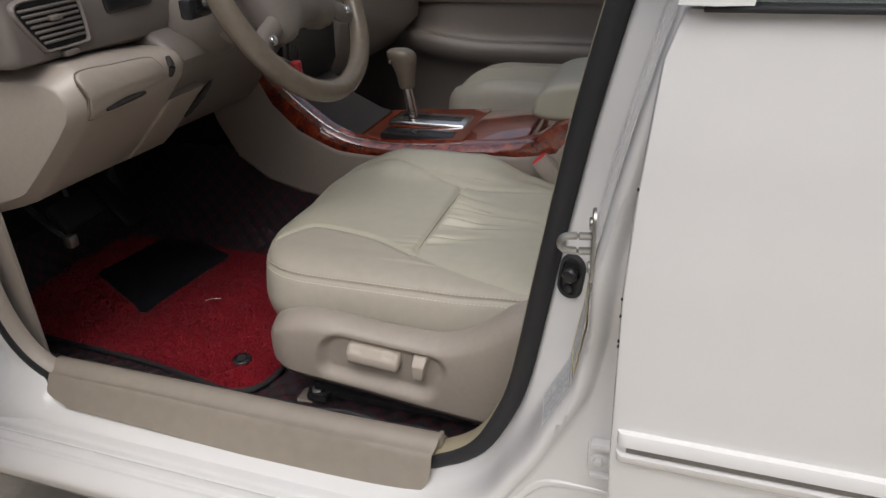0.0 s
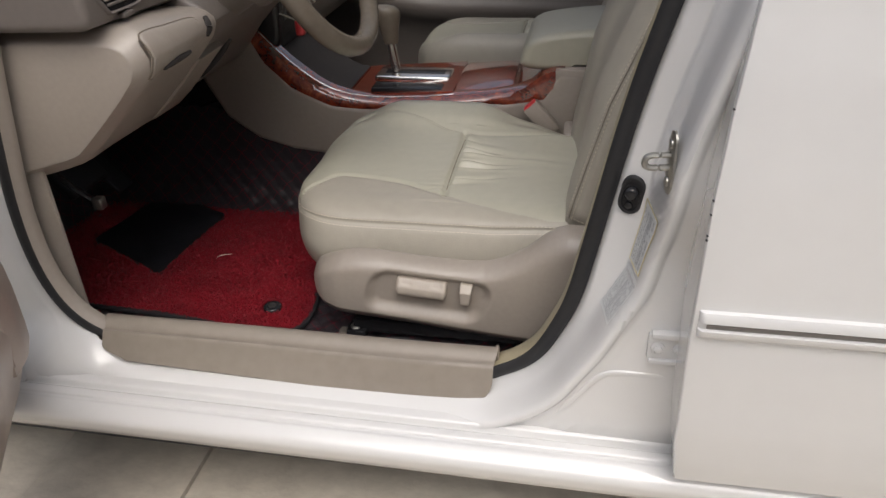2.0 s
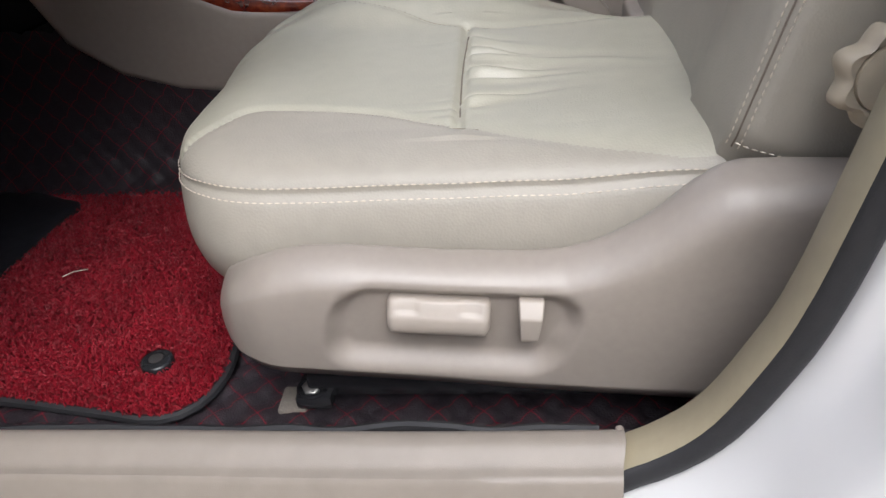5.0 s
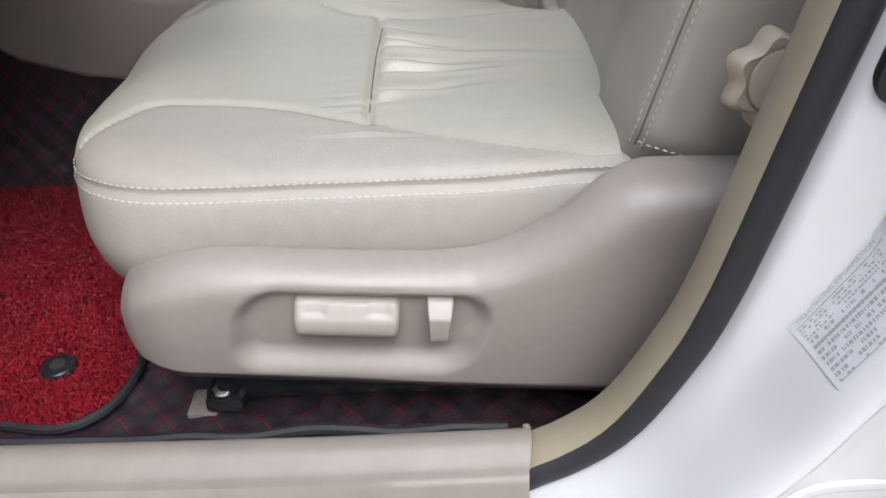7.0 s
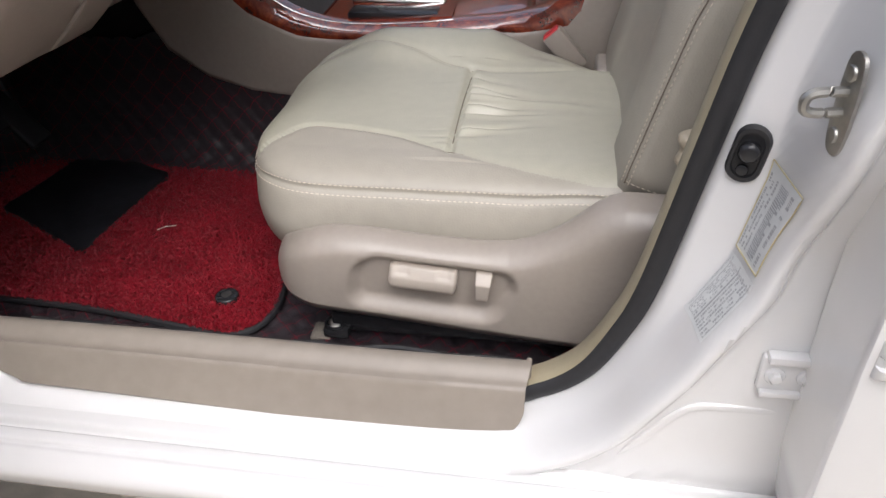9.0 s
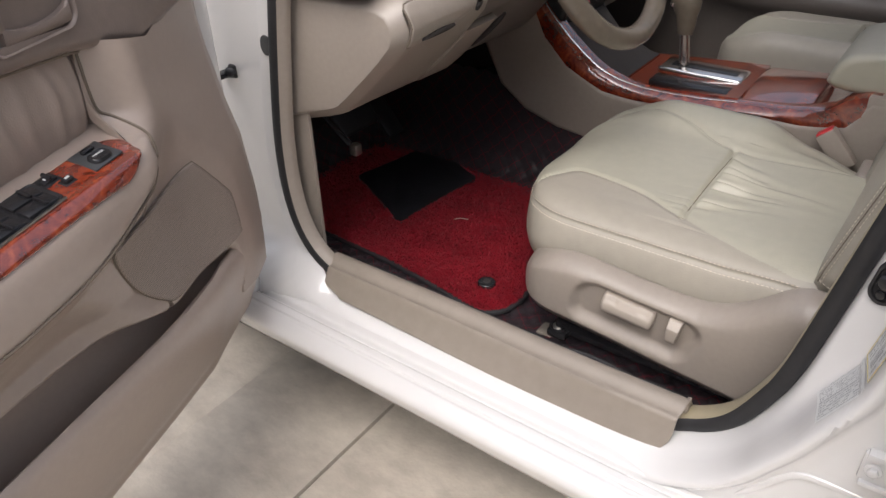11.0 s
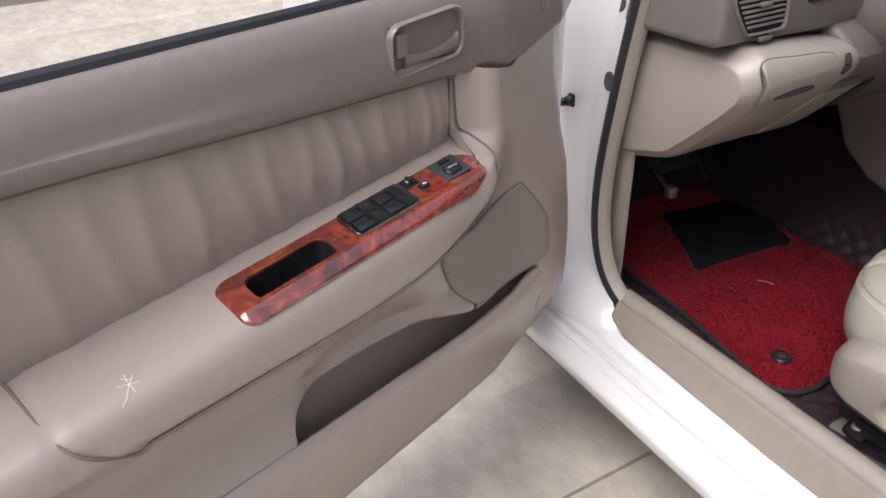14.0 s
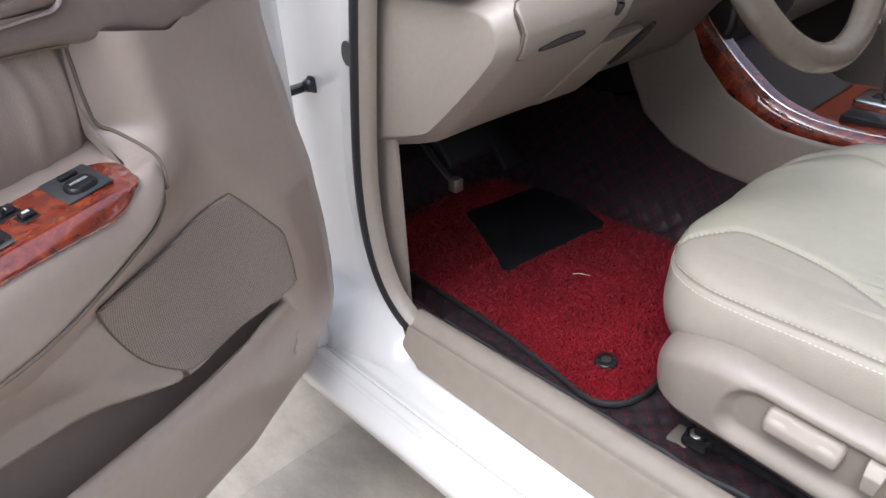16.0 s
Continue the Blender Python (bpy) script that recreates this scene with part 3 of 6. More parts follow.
    # plugs in the front pillar and the check arm
    for x, z, r in ((-0.696, 0.641, 0.0115), (-0.728, 0.756, 0.0115), (-0.688, 0.763, 0.0115)):
        p = thing("pillar_plug", (x, -0.013, z), 0, "grey rubber plug in the front door pillar", "plug", "plugs in the front pillar")
        part("cap", disc((x, -0.0115, z), (0, -1, 0), r, 0.002, 24, squash=1.35), GREY_PLUG, p)
    ck = thing("door_check", (-0.775, -0.013, 0.588), 0, "dark steel door check arm between pillar and door", "door check")
    part("arm", box((-0.80, -0.085, 0.5775), (-0.782, -0.014, 0.5865), 0.002), BLACK, ck)
    part("stop", disc((-0.779, -0.016, 0.586), (0.3, -1, 0.2), 0.009, 0.014, 10), BLACK, ck)
    part("bracket", box((-0.786, -0.020, 0.576), (-0.770, -0.012, 0.598), 0.003), BLACK, ck)


build_jamb_fittings()


def jamb_sheet(z0, z1, s0, s1, h, nx=24, ny=8):
    """A sheet on the pillar's wall between two heights of the opening's edge and two distances from the wall's foot."""
    c = spline(OPENING, 400)[250:]
    nrm = opening_normals(spline(OPENING, 400))[250:]
    if nrm[0][1] > 0:
        nrm = -nrm
    rows = []
    for z in np.linspace(z0, z1, nx):
        k = int(np.argmin(np.abs(c[:, 1] - z)))
        p, n = np.array([np.interp(z, c[:, 1], c[:, 0]), z]), nrm[k]
        row = []
        for d in np.linspace(s0, s1, ny):
            a = WALL_AT(z + 0.2 * n[1] * 0.04) + d
            x, zz = p + n * a
            row.append((x - 0.95 * h, pillar_y(a, z + 0.2 * n[1] * a) - 0.3 * h, zz))
        rows.append(row)
    return rows


def build_labels():
    """Two information stickers on the lower pillar; small print as bars."""
    for name, f0, f1, a0, a1, words in (("information_sticker", 0.414, 0.480, -0.0005, 0.0090, True), ("data_sticker", 0.487, 0.568, 0.0005, 0.0085, False)):
        at = jamb_sheet((f0 + f1) / 2, f1, (a0 + a1) / 2, a1, 0, 2, 2)[0][0]
        st = thing(name, at, 0, "worn white information sticker with fine grey print" if words else "narrow data sticker with bar stripes and yellowed edge", "sticker")
        part("sheet", loft(jamb_sheet(f0, f1, a0, a1, 0.0030)), PAPER, st)
        if not words:
            rim = jamb_sheet(f0, f1, a0, a1, 0.0032)
            part("edge", tube([r[0] for r in rim] + [r[-1] for r in rim[::-1]], 0.0006, 5, closed=True), material("yellowed_film", (0.55, 0.47, 0.26), 0.4, 0.1, 20, 200, 0.0), st)
        bars = bmesh.new()
        rnd = random.Random(5 if words else 9)
        rows_ = 12 if words else 6
        for r in range(rows_):
            b0 = a0 + (a1 - a0) * ((0.24 + 0.72 * r / rows_) if words else (0.08 + 0.86 * r / rows_))
            b1 = b0 + (a1 - a0) * (0.034 if words else (0.07 if r != 3 else 0.15))
            f = f0 + (f1 - f0) * 0.05
            while f < f1 - (f1 - f0) * 0.1:
                l = (f1 - f0) * (rnd.uniform(0.006, 0.035) if not (r == 3 and not words) else rnd.uniform(0.008, 0.02))
                merge(bars, loft(jamb_sheet(f, min(f + l, f1 - (f1 - f0) * 0.04), b0, b1, 0.0034, 3, 2)))
                f += l + (f1 - f0) * ((rnd.uniform(0.006, 0.016) if rnd.random() < 0.8 else rnd.uniform(0.03, 0.12)) if not (r == 3 and not words) else 0.012)
        part("print", bars, INK, st, kind="stuff")
        for g in ((0.20, 0.55, 0.93) if words else ()):
            b0 = a0 + (a1 - a0) * g
            part("rule", loft(jamb_sheet(f0 + (f1 - f0) * 0.05, f1 - (f1 - f0) * 0.03, b0, b0 + 0.00016, 0.0036, 12, 2)), INK, st)
        if words:
            q = jamb_sheet(f0 + (f1 - f0) * 0.08, f1 - (f1 - f0) * 0.08, a0 + 0.0004, a0 + 0.0016, 0.0036, 2, 2)
            o, ex, ey = Vector(q[0][1]), Vector(q[1][1]) - Vector(q[0][1]), Vector(q[0][0]) - Vector(q[0][1])
            cu = bpy.data.curves.new("heading", "FONT")
            cu.body, cu.size = "TIRE-LOADING INFORMATION", 1.0
            tmp = new("heading_text", cu)
            me = bpy.data.meshes.new_from_object(tmp.evaluated_get(bpy.context.evaluated_depsgraph_get()))
            bpy.data.objects.remove(tmp)
            wide = max(v.co.x for v in me.vertices)
            bm = bmesh.new()
            bm.from_mesh(me)
            nn = ex.cross(ey).normalized()
            for v in bm.verts:
                v.co = o + ex * (v.co.x / wide) + ey * (v.co.y / 0.72) * 0.62 + nn * 0.0002
            part("heading", bm, INK, st)


build_labels()


# ---- rear door ----
def build_rear_door():
    d = rear_door
    edge = table([(0.235, 0.238), (0.30, 0.229), (0.475, 0.222), (0.63, 0.2215), (0.72, 0.226), (0.81, 0.234), (0.846, 0.246), (0.86, 0.25)])
    skin = table([(0.232, -0.152), (0.27, -0.160), (0.33, -0.168), (0.45, -0.1745), (0.55, -0.176), (0.65, -0.1755), (0.75, -0.1695), (0.84, -0.1575), (0.86, -0.153)])
    zs = np.linspace(0.236, 0.842, 60)
    rows = []
    for z in zs:
        e, y = edge(z), skin(z)
        row = [(e + 0.016, y + 0.098, z), (e + 0.004, y + 0.090, z), (e + 0.001, y + 0.010, z), (e, y + 0.004, z), (e + 0.0015, y + 0.001, z), (e + 0.005, y, z)]
        row += [(e + 0.005 + 1.1 * (k / 14) ** 1.3, y + 0.004 * (k / 14) ** 2, z) for k in range(1, 15)]
        rows.append(row)
    bottom = [[(x, y + 0.03, 0.238) for x, y, z in rows[0]], [(x, y + 0.004, 0.2345) for x, y, z in rows[0]]]
    part("skin", loft(bottom + rows), WHITE, d, "white painted outer skin")
    # molding with a dark inlay
    x0 = 0.228
    prof = [(0.004, 0.4745), (-0.005, 0.4755), (-0.008, 0.479), (-0.0085, 0.4855), (-0.0045, 0.4865), (-0.0045, 0.4945), (-0.0085, 0.4955), (-0.0085, 0.503), (-0.006, 0.507), (0.004, 0.508)]
    rows = []
    for k, x in enumerate([x0, x0 + 0.002, x0 + 0.005, x0 + 0.008] + list(np.linspace(0.26, 1.25, 10))):
        f = [0.3, 0.8, 1, 1][k] if k < 4 else 1
        rows.append([(x, -0.1748 + (y * f if y < 0 else y), z - 0.004 * (x - x0) ) for y, z in prof])
    part("molding", loft(rows, caps=True), WHITE, d, "white side molding strip")
    rows = [[(x, -0.1748 + y, z - 0.004 * (x - x0)) for y, z in ((-0.0048, 0.4872), (-0.0062, 0.4885), (-0.0062, 0.4925), (-0.0048, 0.4938))] for x in (0.236, 0.24, 0.6, 1.25)]
    part("inlay", loft(rows, caps=True), INLAY, d, "dull metal inlay strip")
    # window glass with its rubber
    part("window_rubber", box((0.256, -0.166, 0.8415), (1.25, -0.146, 0.8452), 0.001), RUBBER, d)
    rows = [[(x, -0.155 + 0.22 * (z - 0.845), z) for z in (0.846, 1.0, 1.3)] for x in (0.27, 0.7, 1.1)]
    g = part("window_pane", thick(loft(rows), 0.004), GLASS, d)
    rows = [[(0.24 + 0.16 * (z - 0.845), -0.166 + 0.20 * (z - 0.845), z), (0.262 + 0.16 * (z - 0.845), -0.170 + 0.20 * (z - 0.845), z), (0.285 + 0.16 * (z - 0.845), -0.166 + 0.20 * (z - 0.845), z)] for z in (0.846, 1.0, 1.3)]
    part("window_frame", thick(loft(rows), 0.006), WHITE, d)
    # inner panel so that the door is a body with depth
    part("inner_panel", box((0.30, -0.075, 0.25), (1.25, -0.05, 0.83), 0.006), PLASTIC, d)
    chips = bmesh.new()
    for z in (0.589, 0.594, 0.617, 0.632, 0.721):
        s = random.uniform(0.0003, 0.0008)
        e, y = edge(z), skin(z)
        merge(chips, box((e - 0.0003, y - 0.0001, z - s), (e + 0.0012 + s * 0.4, y + 0.003, z + s), 0))
    part("paint_chips", chips, RUBBER, d, "dark chips along the door edge", kind="stuff")


build_rear_door()


# ---- sill plate ----
def build_sill_plate():
    sp = thing("sill_plate", (-0.3, -0.02, 0.28), 0, "grey-beige plastic scuff plate clipped over the door sill", "scuff plate")
    prof = spline([(0.030, 0.262), (0.016, 0.280), (0.008, 0.2905), (0.000, 0.2935), (-0.008, 0.2920), (-0.016, 0.2855), (-0.0215, 0.2835), (-0.0265, 0.2840), (-0.030, 0.280), (-0.036, 0.266), (-0.0425, 0.252), (-0.049, 0.240), (-0.0505, 0.236), (-0.047, 0.232)], 44)
    rows = []
    for k, (y, z) in enumerate(prof):
        low = step(0.262, 0.236, z) if y < -0.02 else 0.0
        xa = -0.616 + 0.010 * step(0.01, -0.03, y) + 0.040 * low ** 2.5
        ln_ = min(1.0, max(0.0, (0.268 - z) / 0.0335)) if y < -0.02 else 0.0
        xb = 0.002 - 0.004 * step(0.0, -0.03, y) - 0.055 * (1 - math.sqrt(1 - ln_ * ln_))
        row = []
        for t in np.linspace(0, 1, 50):
            x = xa + (xb - xa) * t
            tilt = 0.011 * step(-0.02, -0.05, y) * (0.5 - t) * 2
            row.append((x, y + 0.001 * math.sin(x * 9), z + tilt + 0.0006 * math.sin(x * 14)))
        rows.append(row)
    part("plate", thick(loft(rows), 0.0025), SILL_PLASTIC, sp)
    part("end_clip", box((-0.003, -0.004, 0.270), (0.003, 0.012, 0.2915), 0.002), SILL_PLASTIC, sp)


build_sill_plate()


# ---- floor covering, mat, pedals ----
def build_liner():
    ln = thing("floor_liner", (-0.5, 0.3, 0.18), 0, "black quilted leatherette floor liner with red diamond stitching", "floor liner")
    prof = spline([(0.012, 0.262), (0.028, 0.260), (0.046, 0.246), (0.066, 0.214), (0.095, 0.188), (0.13, 0.180), (0.3, 0.179), (0.47, 0.180), (0.535, 0.190), (0.572, 0.225), (0.594, 0.28), (0.604, 0.33), (0.609, 0.37), (0.612, 0.405)], 160)
    s = np.r_[0, np.cumsum(np.linalg.norm(np.diff(prof, axis=0), axis=1))]
    toe = spline([(0.28, 0.0), (-0.2, 0.0), (-0.80, 0.0), (-0.94, 0.0), (-0.985, 0.018), (-1.012, 0.07), (-1.025, 0.16), (-1.03, 0.30)], 260)
    r = np.r_[0, np.cumsum(np.linalg.norm(np.diff(toe, axis=0), axis=1))]
    rows, uvs = [], []
    pitch = 0.042
    for (x, up), a in zip(toe, r):
        row = []
        for (y, z), b in zip(prof, s):
            u, w = a / pitch, b / pitch
            p1, p2 = abs(((u + w) % 1) - 0.5) * 2, abs(((u - w) % 1) - 0.5) * 2
            puff = 0.0060 * (1 - max(p1, p2) ** 5) * (1 if b > 0.03 else 0.3)
            wob = 0.004 * noise.noise(Vector((x * 9, b * 9, 2.0)))
            edge = 0.007 * noise.noise(Vector((x * 14, 3.3, 0.0))) if b < 0.09 else 0.0
            row.append((x, y + (edge if b < 0.06 else 0), z + up + puff + wob + edge * 0.6))
            uvs.append((u, w))
        rows.append(row)
    bm = loft(rows)
    lay = bm.loops.layers.uv.new("map")
    bm.verts.index_update()
    for f in bm.faces:
        for l in f.loops:
            u, w = uvs[l.vert.index]
            l[lay].uv = (u + 0.5, w)
    part("sheet", bm, QUILT, ln, smooth=80)
    pts = [(x, 0.033 + 0.010 * noise.noise(Vector((x * 16, 1.0, 0.0))), 0.264 + 0.005 * noise.noise(Vector((x * 12, 5.0, 0.0)))) for x in np.linspace(-0.60, -0.01, 60)]
    part("piping", tube(pts, 0.0045, 8), RUBBER, ln, "black edge piping")


build_liner()
patch = thing("carpet_patch", (-0.282, 0.135, 0.19), 0, "bare beige carpet showing through the liner at the seat bolt", "carpet")
part("tuft_surface", box((-0.290, 0.126, 0.178), (-0.262, 0.158, 0.1885), 0.003), CARPET, patch)

MAT = [(-1.0, 0.32), (-0.960, 0.205), (-0.85, 0.160), (-0.74, 0.150), (-0.60, 0.142), (-0.46, 0.121), (-0.40, 0.112), (-0.366, 0.130), (-0.352, 0.175), (-0.362, 0.24), (-0.405, 0.37), (-0.448, 0.50), (-0.490, 0.548), (-0.560, 0.548),
       (-0.645, 0.566), (-0.75, 0.620), (-0.86, 0.664), (-0.95, 0.672), (-0.99, 0.60), (-1.0, 0.47)]
HEEL = [(-0.897, 0.370), (-0.857, 0.603), (-0.666, 0.510), (-0.692, 0.263)]


def inside(p, poly):
    hit = False
    for k in range(len(poly)):
        (x1, y1), (x2, y2) = poly[k - 1], poly[k]
        if (y1 > p[1]) != (y2 > p[1]) and p[0] < (x2 - x1) * (p[1] - y1) / (y2 - y1) + x1:
            hit = not hit
    return hit


def build_mat():
    mt = thing("floor_mat", (-0.65, 0.38, 0.185), 0, "red coil floor mat with black edging and heel pad", "floor mat")
    ring = smooth_closed(MAT, 6)
    bm = loft([[(x, y, 0.184) for x, y in ring], [(x, y, 0.190) for x, y in ring]], closed=True, caps=True)
    part("backing", bm, RED_BASE, mt)
    part("edging", tube([(x, y, 0.1905) for x, y in ring], 0.0055, 8, closed=True, flat=0.9), RUBBER, mt, "black stitched edging")
    heel = [tuple(v) for k in range(4) for v in np.linspace(HEEL[k], HEEL[(k + 1) % 4], 6)[:-1]]
    heel = smooth_closed(heel, 3)
    c = np.mean(HEEL, axis=0)
    bm = loft([[(x, y, 0.188) for x, y in heel], [(x, y, 0.1975) for x, y in heel], [(c[0] + (x - c[0]) * 0.97, c[1] + (y - c[1]) * 0.97, 0.1995) for x, y in heel]], closed=True, caps=True)
    part("heel_pad", bm, material("black_heel_pad", (0.016, 0.016, 0.019), 0.4, 0.5, 14, 60, 0.35, 300), mt, "black rubber heel pad, scuffed")
    eye = part("eyelet", disc((-0.428, 0.188, 0.190), (0, 0, 1), 0.0165, 0.0075, 24), BLACK, mt, "black plastic eyelet")
    part("eyelet_hole", disc((-0.428, 0.188, 0.1976), (0, 0, 1), 0.0075, 0.0012, 20), DARK, eye)
    # springy coils of vinyl thread
    rnd = random.Random(7)
    verts, faces = [], []
    made = 0
    while made < 30000:
        x, y = rnd.uniform(-1.0, -0.34), rnd.uniform(0.10, 0.70)
        if x < -0.75 and rnd.random() < 0.55:
            continue
        if not inside((x, y), ring) or inside((x, y), heel) or math.hypot(x + 0.428, y - 0.188) < 0.019:
            continue
        a, l, r0 = rnd.uniform(0, 6.283), rnd.uniform(0.0032, 0.0065), rnd.uniform(0.0006, 0.0009)
        h = rnd.uniform(0.1925, 0.1975)
        bend = rnd.uniform(-0.9, 0.9)
        k = len(verts)
        for i in range(4):
            t = i / 3
            b = a + bend * (t - 0.5) * 2
            px, py = x + math.cos(b) * l * (t - 0.5), y + math.sin(b) * l * (t - 0.5)
            pz = h + 0.003 * math.sin(t * math.pi) - 0.0015
            sx, sy = -math.sin(b) * r0, math.cos(b) * r0
            verts += [(px + sx, py + sy, pz), (px, py, pz + r0 * 1.4), (px - sx, py - sy, pz)]
        for i in range(3):
            for j in range(2):
                q = k + i * 3 + j
                faces.append((q, q + 1, q + 4, q + 3))
        made += 1
    me = bpy.data.meshes.new("coils")
    me.from_pydata(verts, [], faces)
    bm = bmesh.new()
    bm.from_mesh(me)
    bpy.data.meshes.remove(me)
    part("coil_surface", bm, RED_FIBRE, mt, "glossy red vinyl coil pile", kind="stuff")
    part("straw", tube([(-0.600, 0.330, 0.2005), (-0.590, 0.339, 0.2015), (-0.575, 0.345, 0.2005)], 0.0007, 6), SHEER, mt, "dry straw crumb")


build_mat()


def build_pedals():
    pk = thing("parking_brake_pedal", (-0.72, 0.14, 0.42), 0, "black parking brake pedal with a worn metal pad", "pedal")
    part("arm", tube([(-0.86, 0.125, 0.60), (-0.78, 0.130, 0.505), (-0.715, 0.138, 0.440), (-0.690, 0.141, 0.420)], 0.0065, 8, flat=0.7), BLACK, pk)
    part("pad", box((-0.690, 0.134, 0.402), (-0.672, 0.152, 0.424), 0.004), STEEL, pk, "worn bare metal pad")
    bp = thing("brake_pedal", (-0.86, 0.33, 0.37), 0, "wide black rubber brake pedal", "pedal")
    bm = box((-0.012, -0.055, -0.032), (0.012, 0.055, 0.032), 0.008, 3)
    bm.transform(pose(-0.845, 0.315, 0.375, 0, -38, 0))
    part("pad", bm, RUBBER, bp)
    part("arm", tube([(-0.855, 0.315, 0.385), (-0.885, 0.320, 0.50), (-0.90, 0.325, 0.64)], 0.010, 8), BLACK, bp)
    ap = thing("accelerator_pedal", (-0.93, 0.50, 0.3), 0, "black rubber accelerator pedal in shade", "pedal")
    bm = box((-0.006, -0.027, -0.075), (0.006, 0.027, 0.075), 0.005, 3)
    bm.transform(pose(-0.93, 0.495, 0.315, 0, -40, 0))
    part("pad", bm, RUBBER, ap)
    part("arm", tube([(-0.955, 0.495, 0.35), (-0.985, 0.49, 0.46), (-0.99, 0.48, 0.62)], 0.007, 8), BLACK, ap)
    kp = thing("kick_panel", (-0.80, 0.03, 0.35), 0, "beige kick panel beside the footwell, in shadow", "trim panel")
    rows = [[(x, 0.030 + 0.01 * step(-0.7, -0.9, x), z) for z in np.linspace(0.20, 0.56, 8)] for x in np.linspace(-1.02, -0.665, 10)]
    part("panel", thick(loft(rows), 0.006), PLASTIC, kp)


build_pedals()


# ---- driver's seat ----
SECTION = [(0.190, 0.275), (0.152, 0.306), (0.136, 0.340), (0.138, 0.368), (0.152, 0.399), (0.174, 0.4160), (0.222, 0.4225), (0.34, 0.4180), (0.455, 0.4310), (0.500, 0.456), (0.540, 0.466), (0.568, 0.448), (0.580, 0.40), (0.582, 0.35), (0.565, 0.275)]
SEC = spline(SECTION, 420)
NEAR = spline([(-0.366, 0.215), (-0.330, 0.250), (-0.293, 0.275), (-0.189, 0.257), (-0.111, 0.219), (0.0, 0.180), (0.075, 0.160)], 80)
FAR = spline([(-0.375, 0.470), (-0.345, 0.500), (-0.30, 0.514), (-0.255, 0.510), (-0.19, 0.491), (-0.109, 0.461), (0.0, 0.468), (0.09, 0.485)], 80)
CROSS = spline([(-0.111, 0.219), (-0.113, 0.30), (-0.113, 0.38), (-0.109, 0.461)], 40)


# place along the cross seam, depth, length and slant of each gather
FOLDS = ((0.440, 3.2, 0.015, -0.30), (0.411, 4.4, 0.026, -0.20), (0.388, 6.0, 0.034, -0.06), (0.353, 6.4, 0.024, 0.02), (0.327, 3.0, 0.030, 0.14), (0.277, 5.6, 0.018, 0.26), (0.254, 1.2, 0.010, 0.3))


def near(curve, x, y):
    return float(np.min(np.hypot(curve[:, 0] - x, curve[:, 1] - y)))


def cushion_point(y, z, x, w):
    """A place on the cushion: a section's point, drawn in towards the nose by w."""
    ww = w ** 1.0
    yy, zz = 0.366 + (y - 0.366) * ww, 0.345 + (z - 0.345) * (ww ** 0.7 if z > 0.345 else ww ** 0.6)
    zz += 0.003 * step(-0.25, -0.34, x) * step(0.26, 0.17, y) * step(0.36, 0.40, z)
    zz -= step(0.46, 0.53, y) * step(0.36, 0.44, z) * (0.022 * step(-0.24, -0.33, x) + 0.034 * step(-0.10, 0.0, x) + 0.03 * step(-0.02, 0.09, x))
    zz += 0.006 * step(-0.04, 0.07, x) * step(0.30, 0.17, y) * step(0.36, 0.40, z)
    top = step(0.39, 0.408, z) * (1 if w > 0.3 else 0)
    if top > 0:
        front = step(-0.100, -0.116, x)
        zz -= top * (0.0018 + 0.0022 * front) * math.exp(-(near(NEAR, x, yy) / (0.011 - 0.006 * front)) ** 2)
        zz -= top * 0.0042 * math.exp(-(near(FAR, x, yy) / 0.0050) ** 2)
        zz += 0.011 * top * math.exp(-((yy - 0.335) / 0.075) ** 2) * step(-0.25, -0.345, x)
        # the centre panels swell between their seams
        across = max(0.0, math.sin(math.pi * min(1.0, max(0.0, (yy - 0.22) / 0.25))))
        zz += 0.0060 * top * across * (step(-0.36, -0.26, x) * front + 0.7 * (1 - front) * step(0.10, 0.02, x))
        if 0.2 < yy < 0.48:
            zz -= 0.0062 * top * math.exp(-((x + 0.112) / 0.0042) ** 2) * step(0.212, 0.222, yy) * step(0.468, 0.458, yy)
            zz += 0.0030 * top * math.exp(-((x + 0.112) / 0.030) ** 2)
        # gathered folds behind the cross seam, a few before it
        if x > -0.112:
            for yk, amp, ln, sl in FOLDS:
                d = (x + 0.112) / ln
                c = yk + sl * (x + 0.112)
                f = top * d * math.exp(1 - d)
                zz -= 0.0018 * amp * f * math.exp(-((yy - c) / (0.0042 + 0.05 * (x + 0.112))) ** 2)
                zz += 0.0010 * amp * f * math.exp(-((yy - c + 0.010) / 0.0065) ** 2)
        elif x > -0.18:
            for yk, amp in ((0.240, 1.3), (0.254, 1.8), (0.272, 1.0), (0.31, 0.5), (0.42, 0.6)):
                d = (-0.112 - x) / 0.014
                zz -= 0.001 * amp * top * d * math.exp(1 - d) * math.exp(-((yy - yk) / 0.0035) ** 2)
    zz += 0.0010 * noise.noise(Vector((x * 16, yy * 16, zz * 16)))
    # side seam groove
    side = math.exp(-((z - 0.399) / 0.0034) ** 2) if y < 0.25 else 0.0
    yy += 0.0030 * side * min(1.0, w)
    x += 0.0030 * side * (1.0 - min(1.0, w))
    return (x, yy, zz)


def nose(k, n):
    """Rows from the nose (k = 0) backwards: x and the draw-in there."""
    if k < n:
        a = math.pi / 2 * (1 - k / n)
        return -0.255 - 0.130 * math.sin(a) ** (2 / 2.5), max(0.02, math.cos(a)) ** (2 / 2.5)
    return -0.255 + (k - n) * 0.003, 1.0


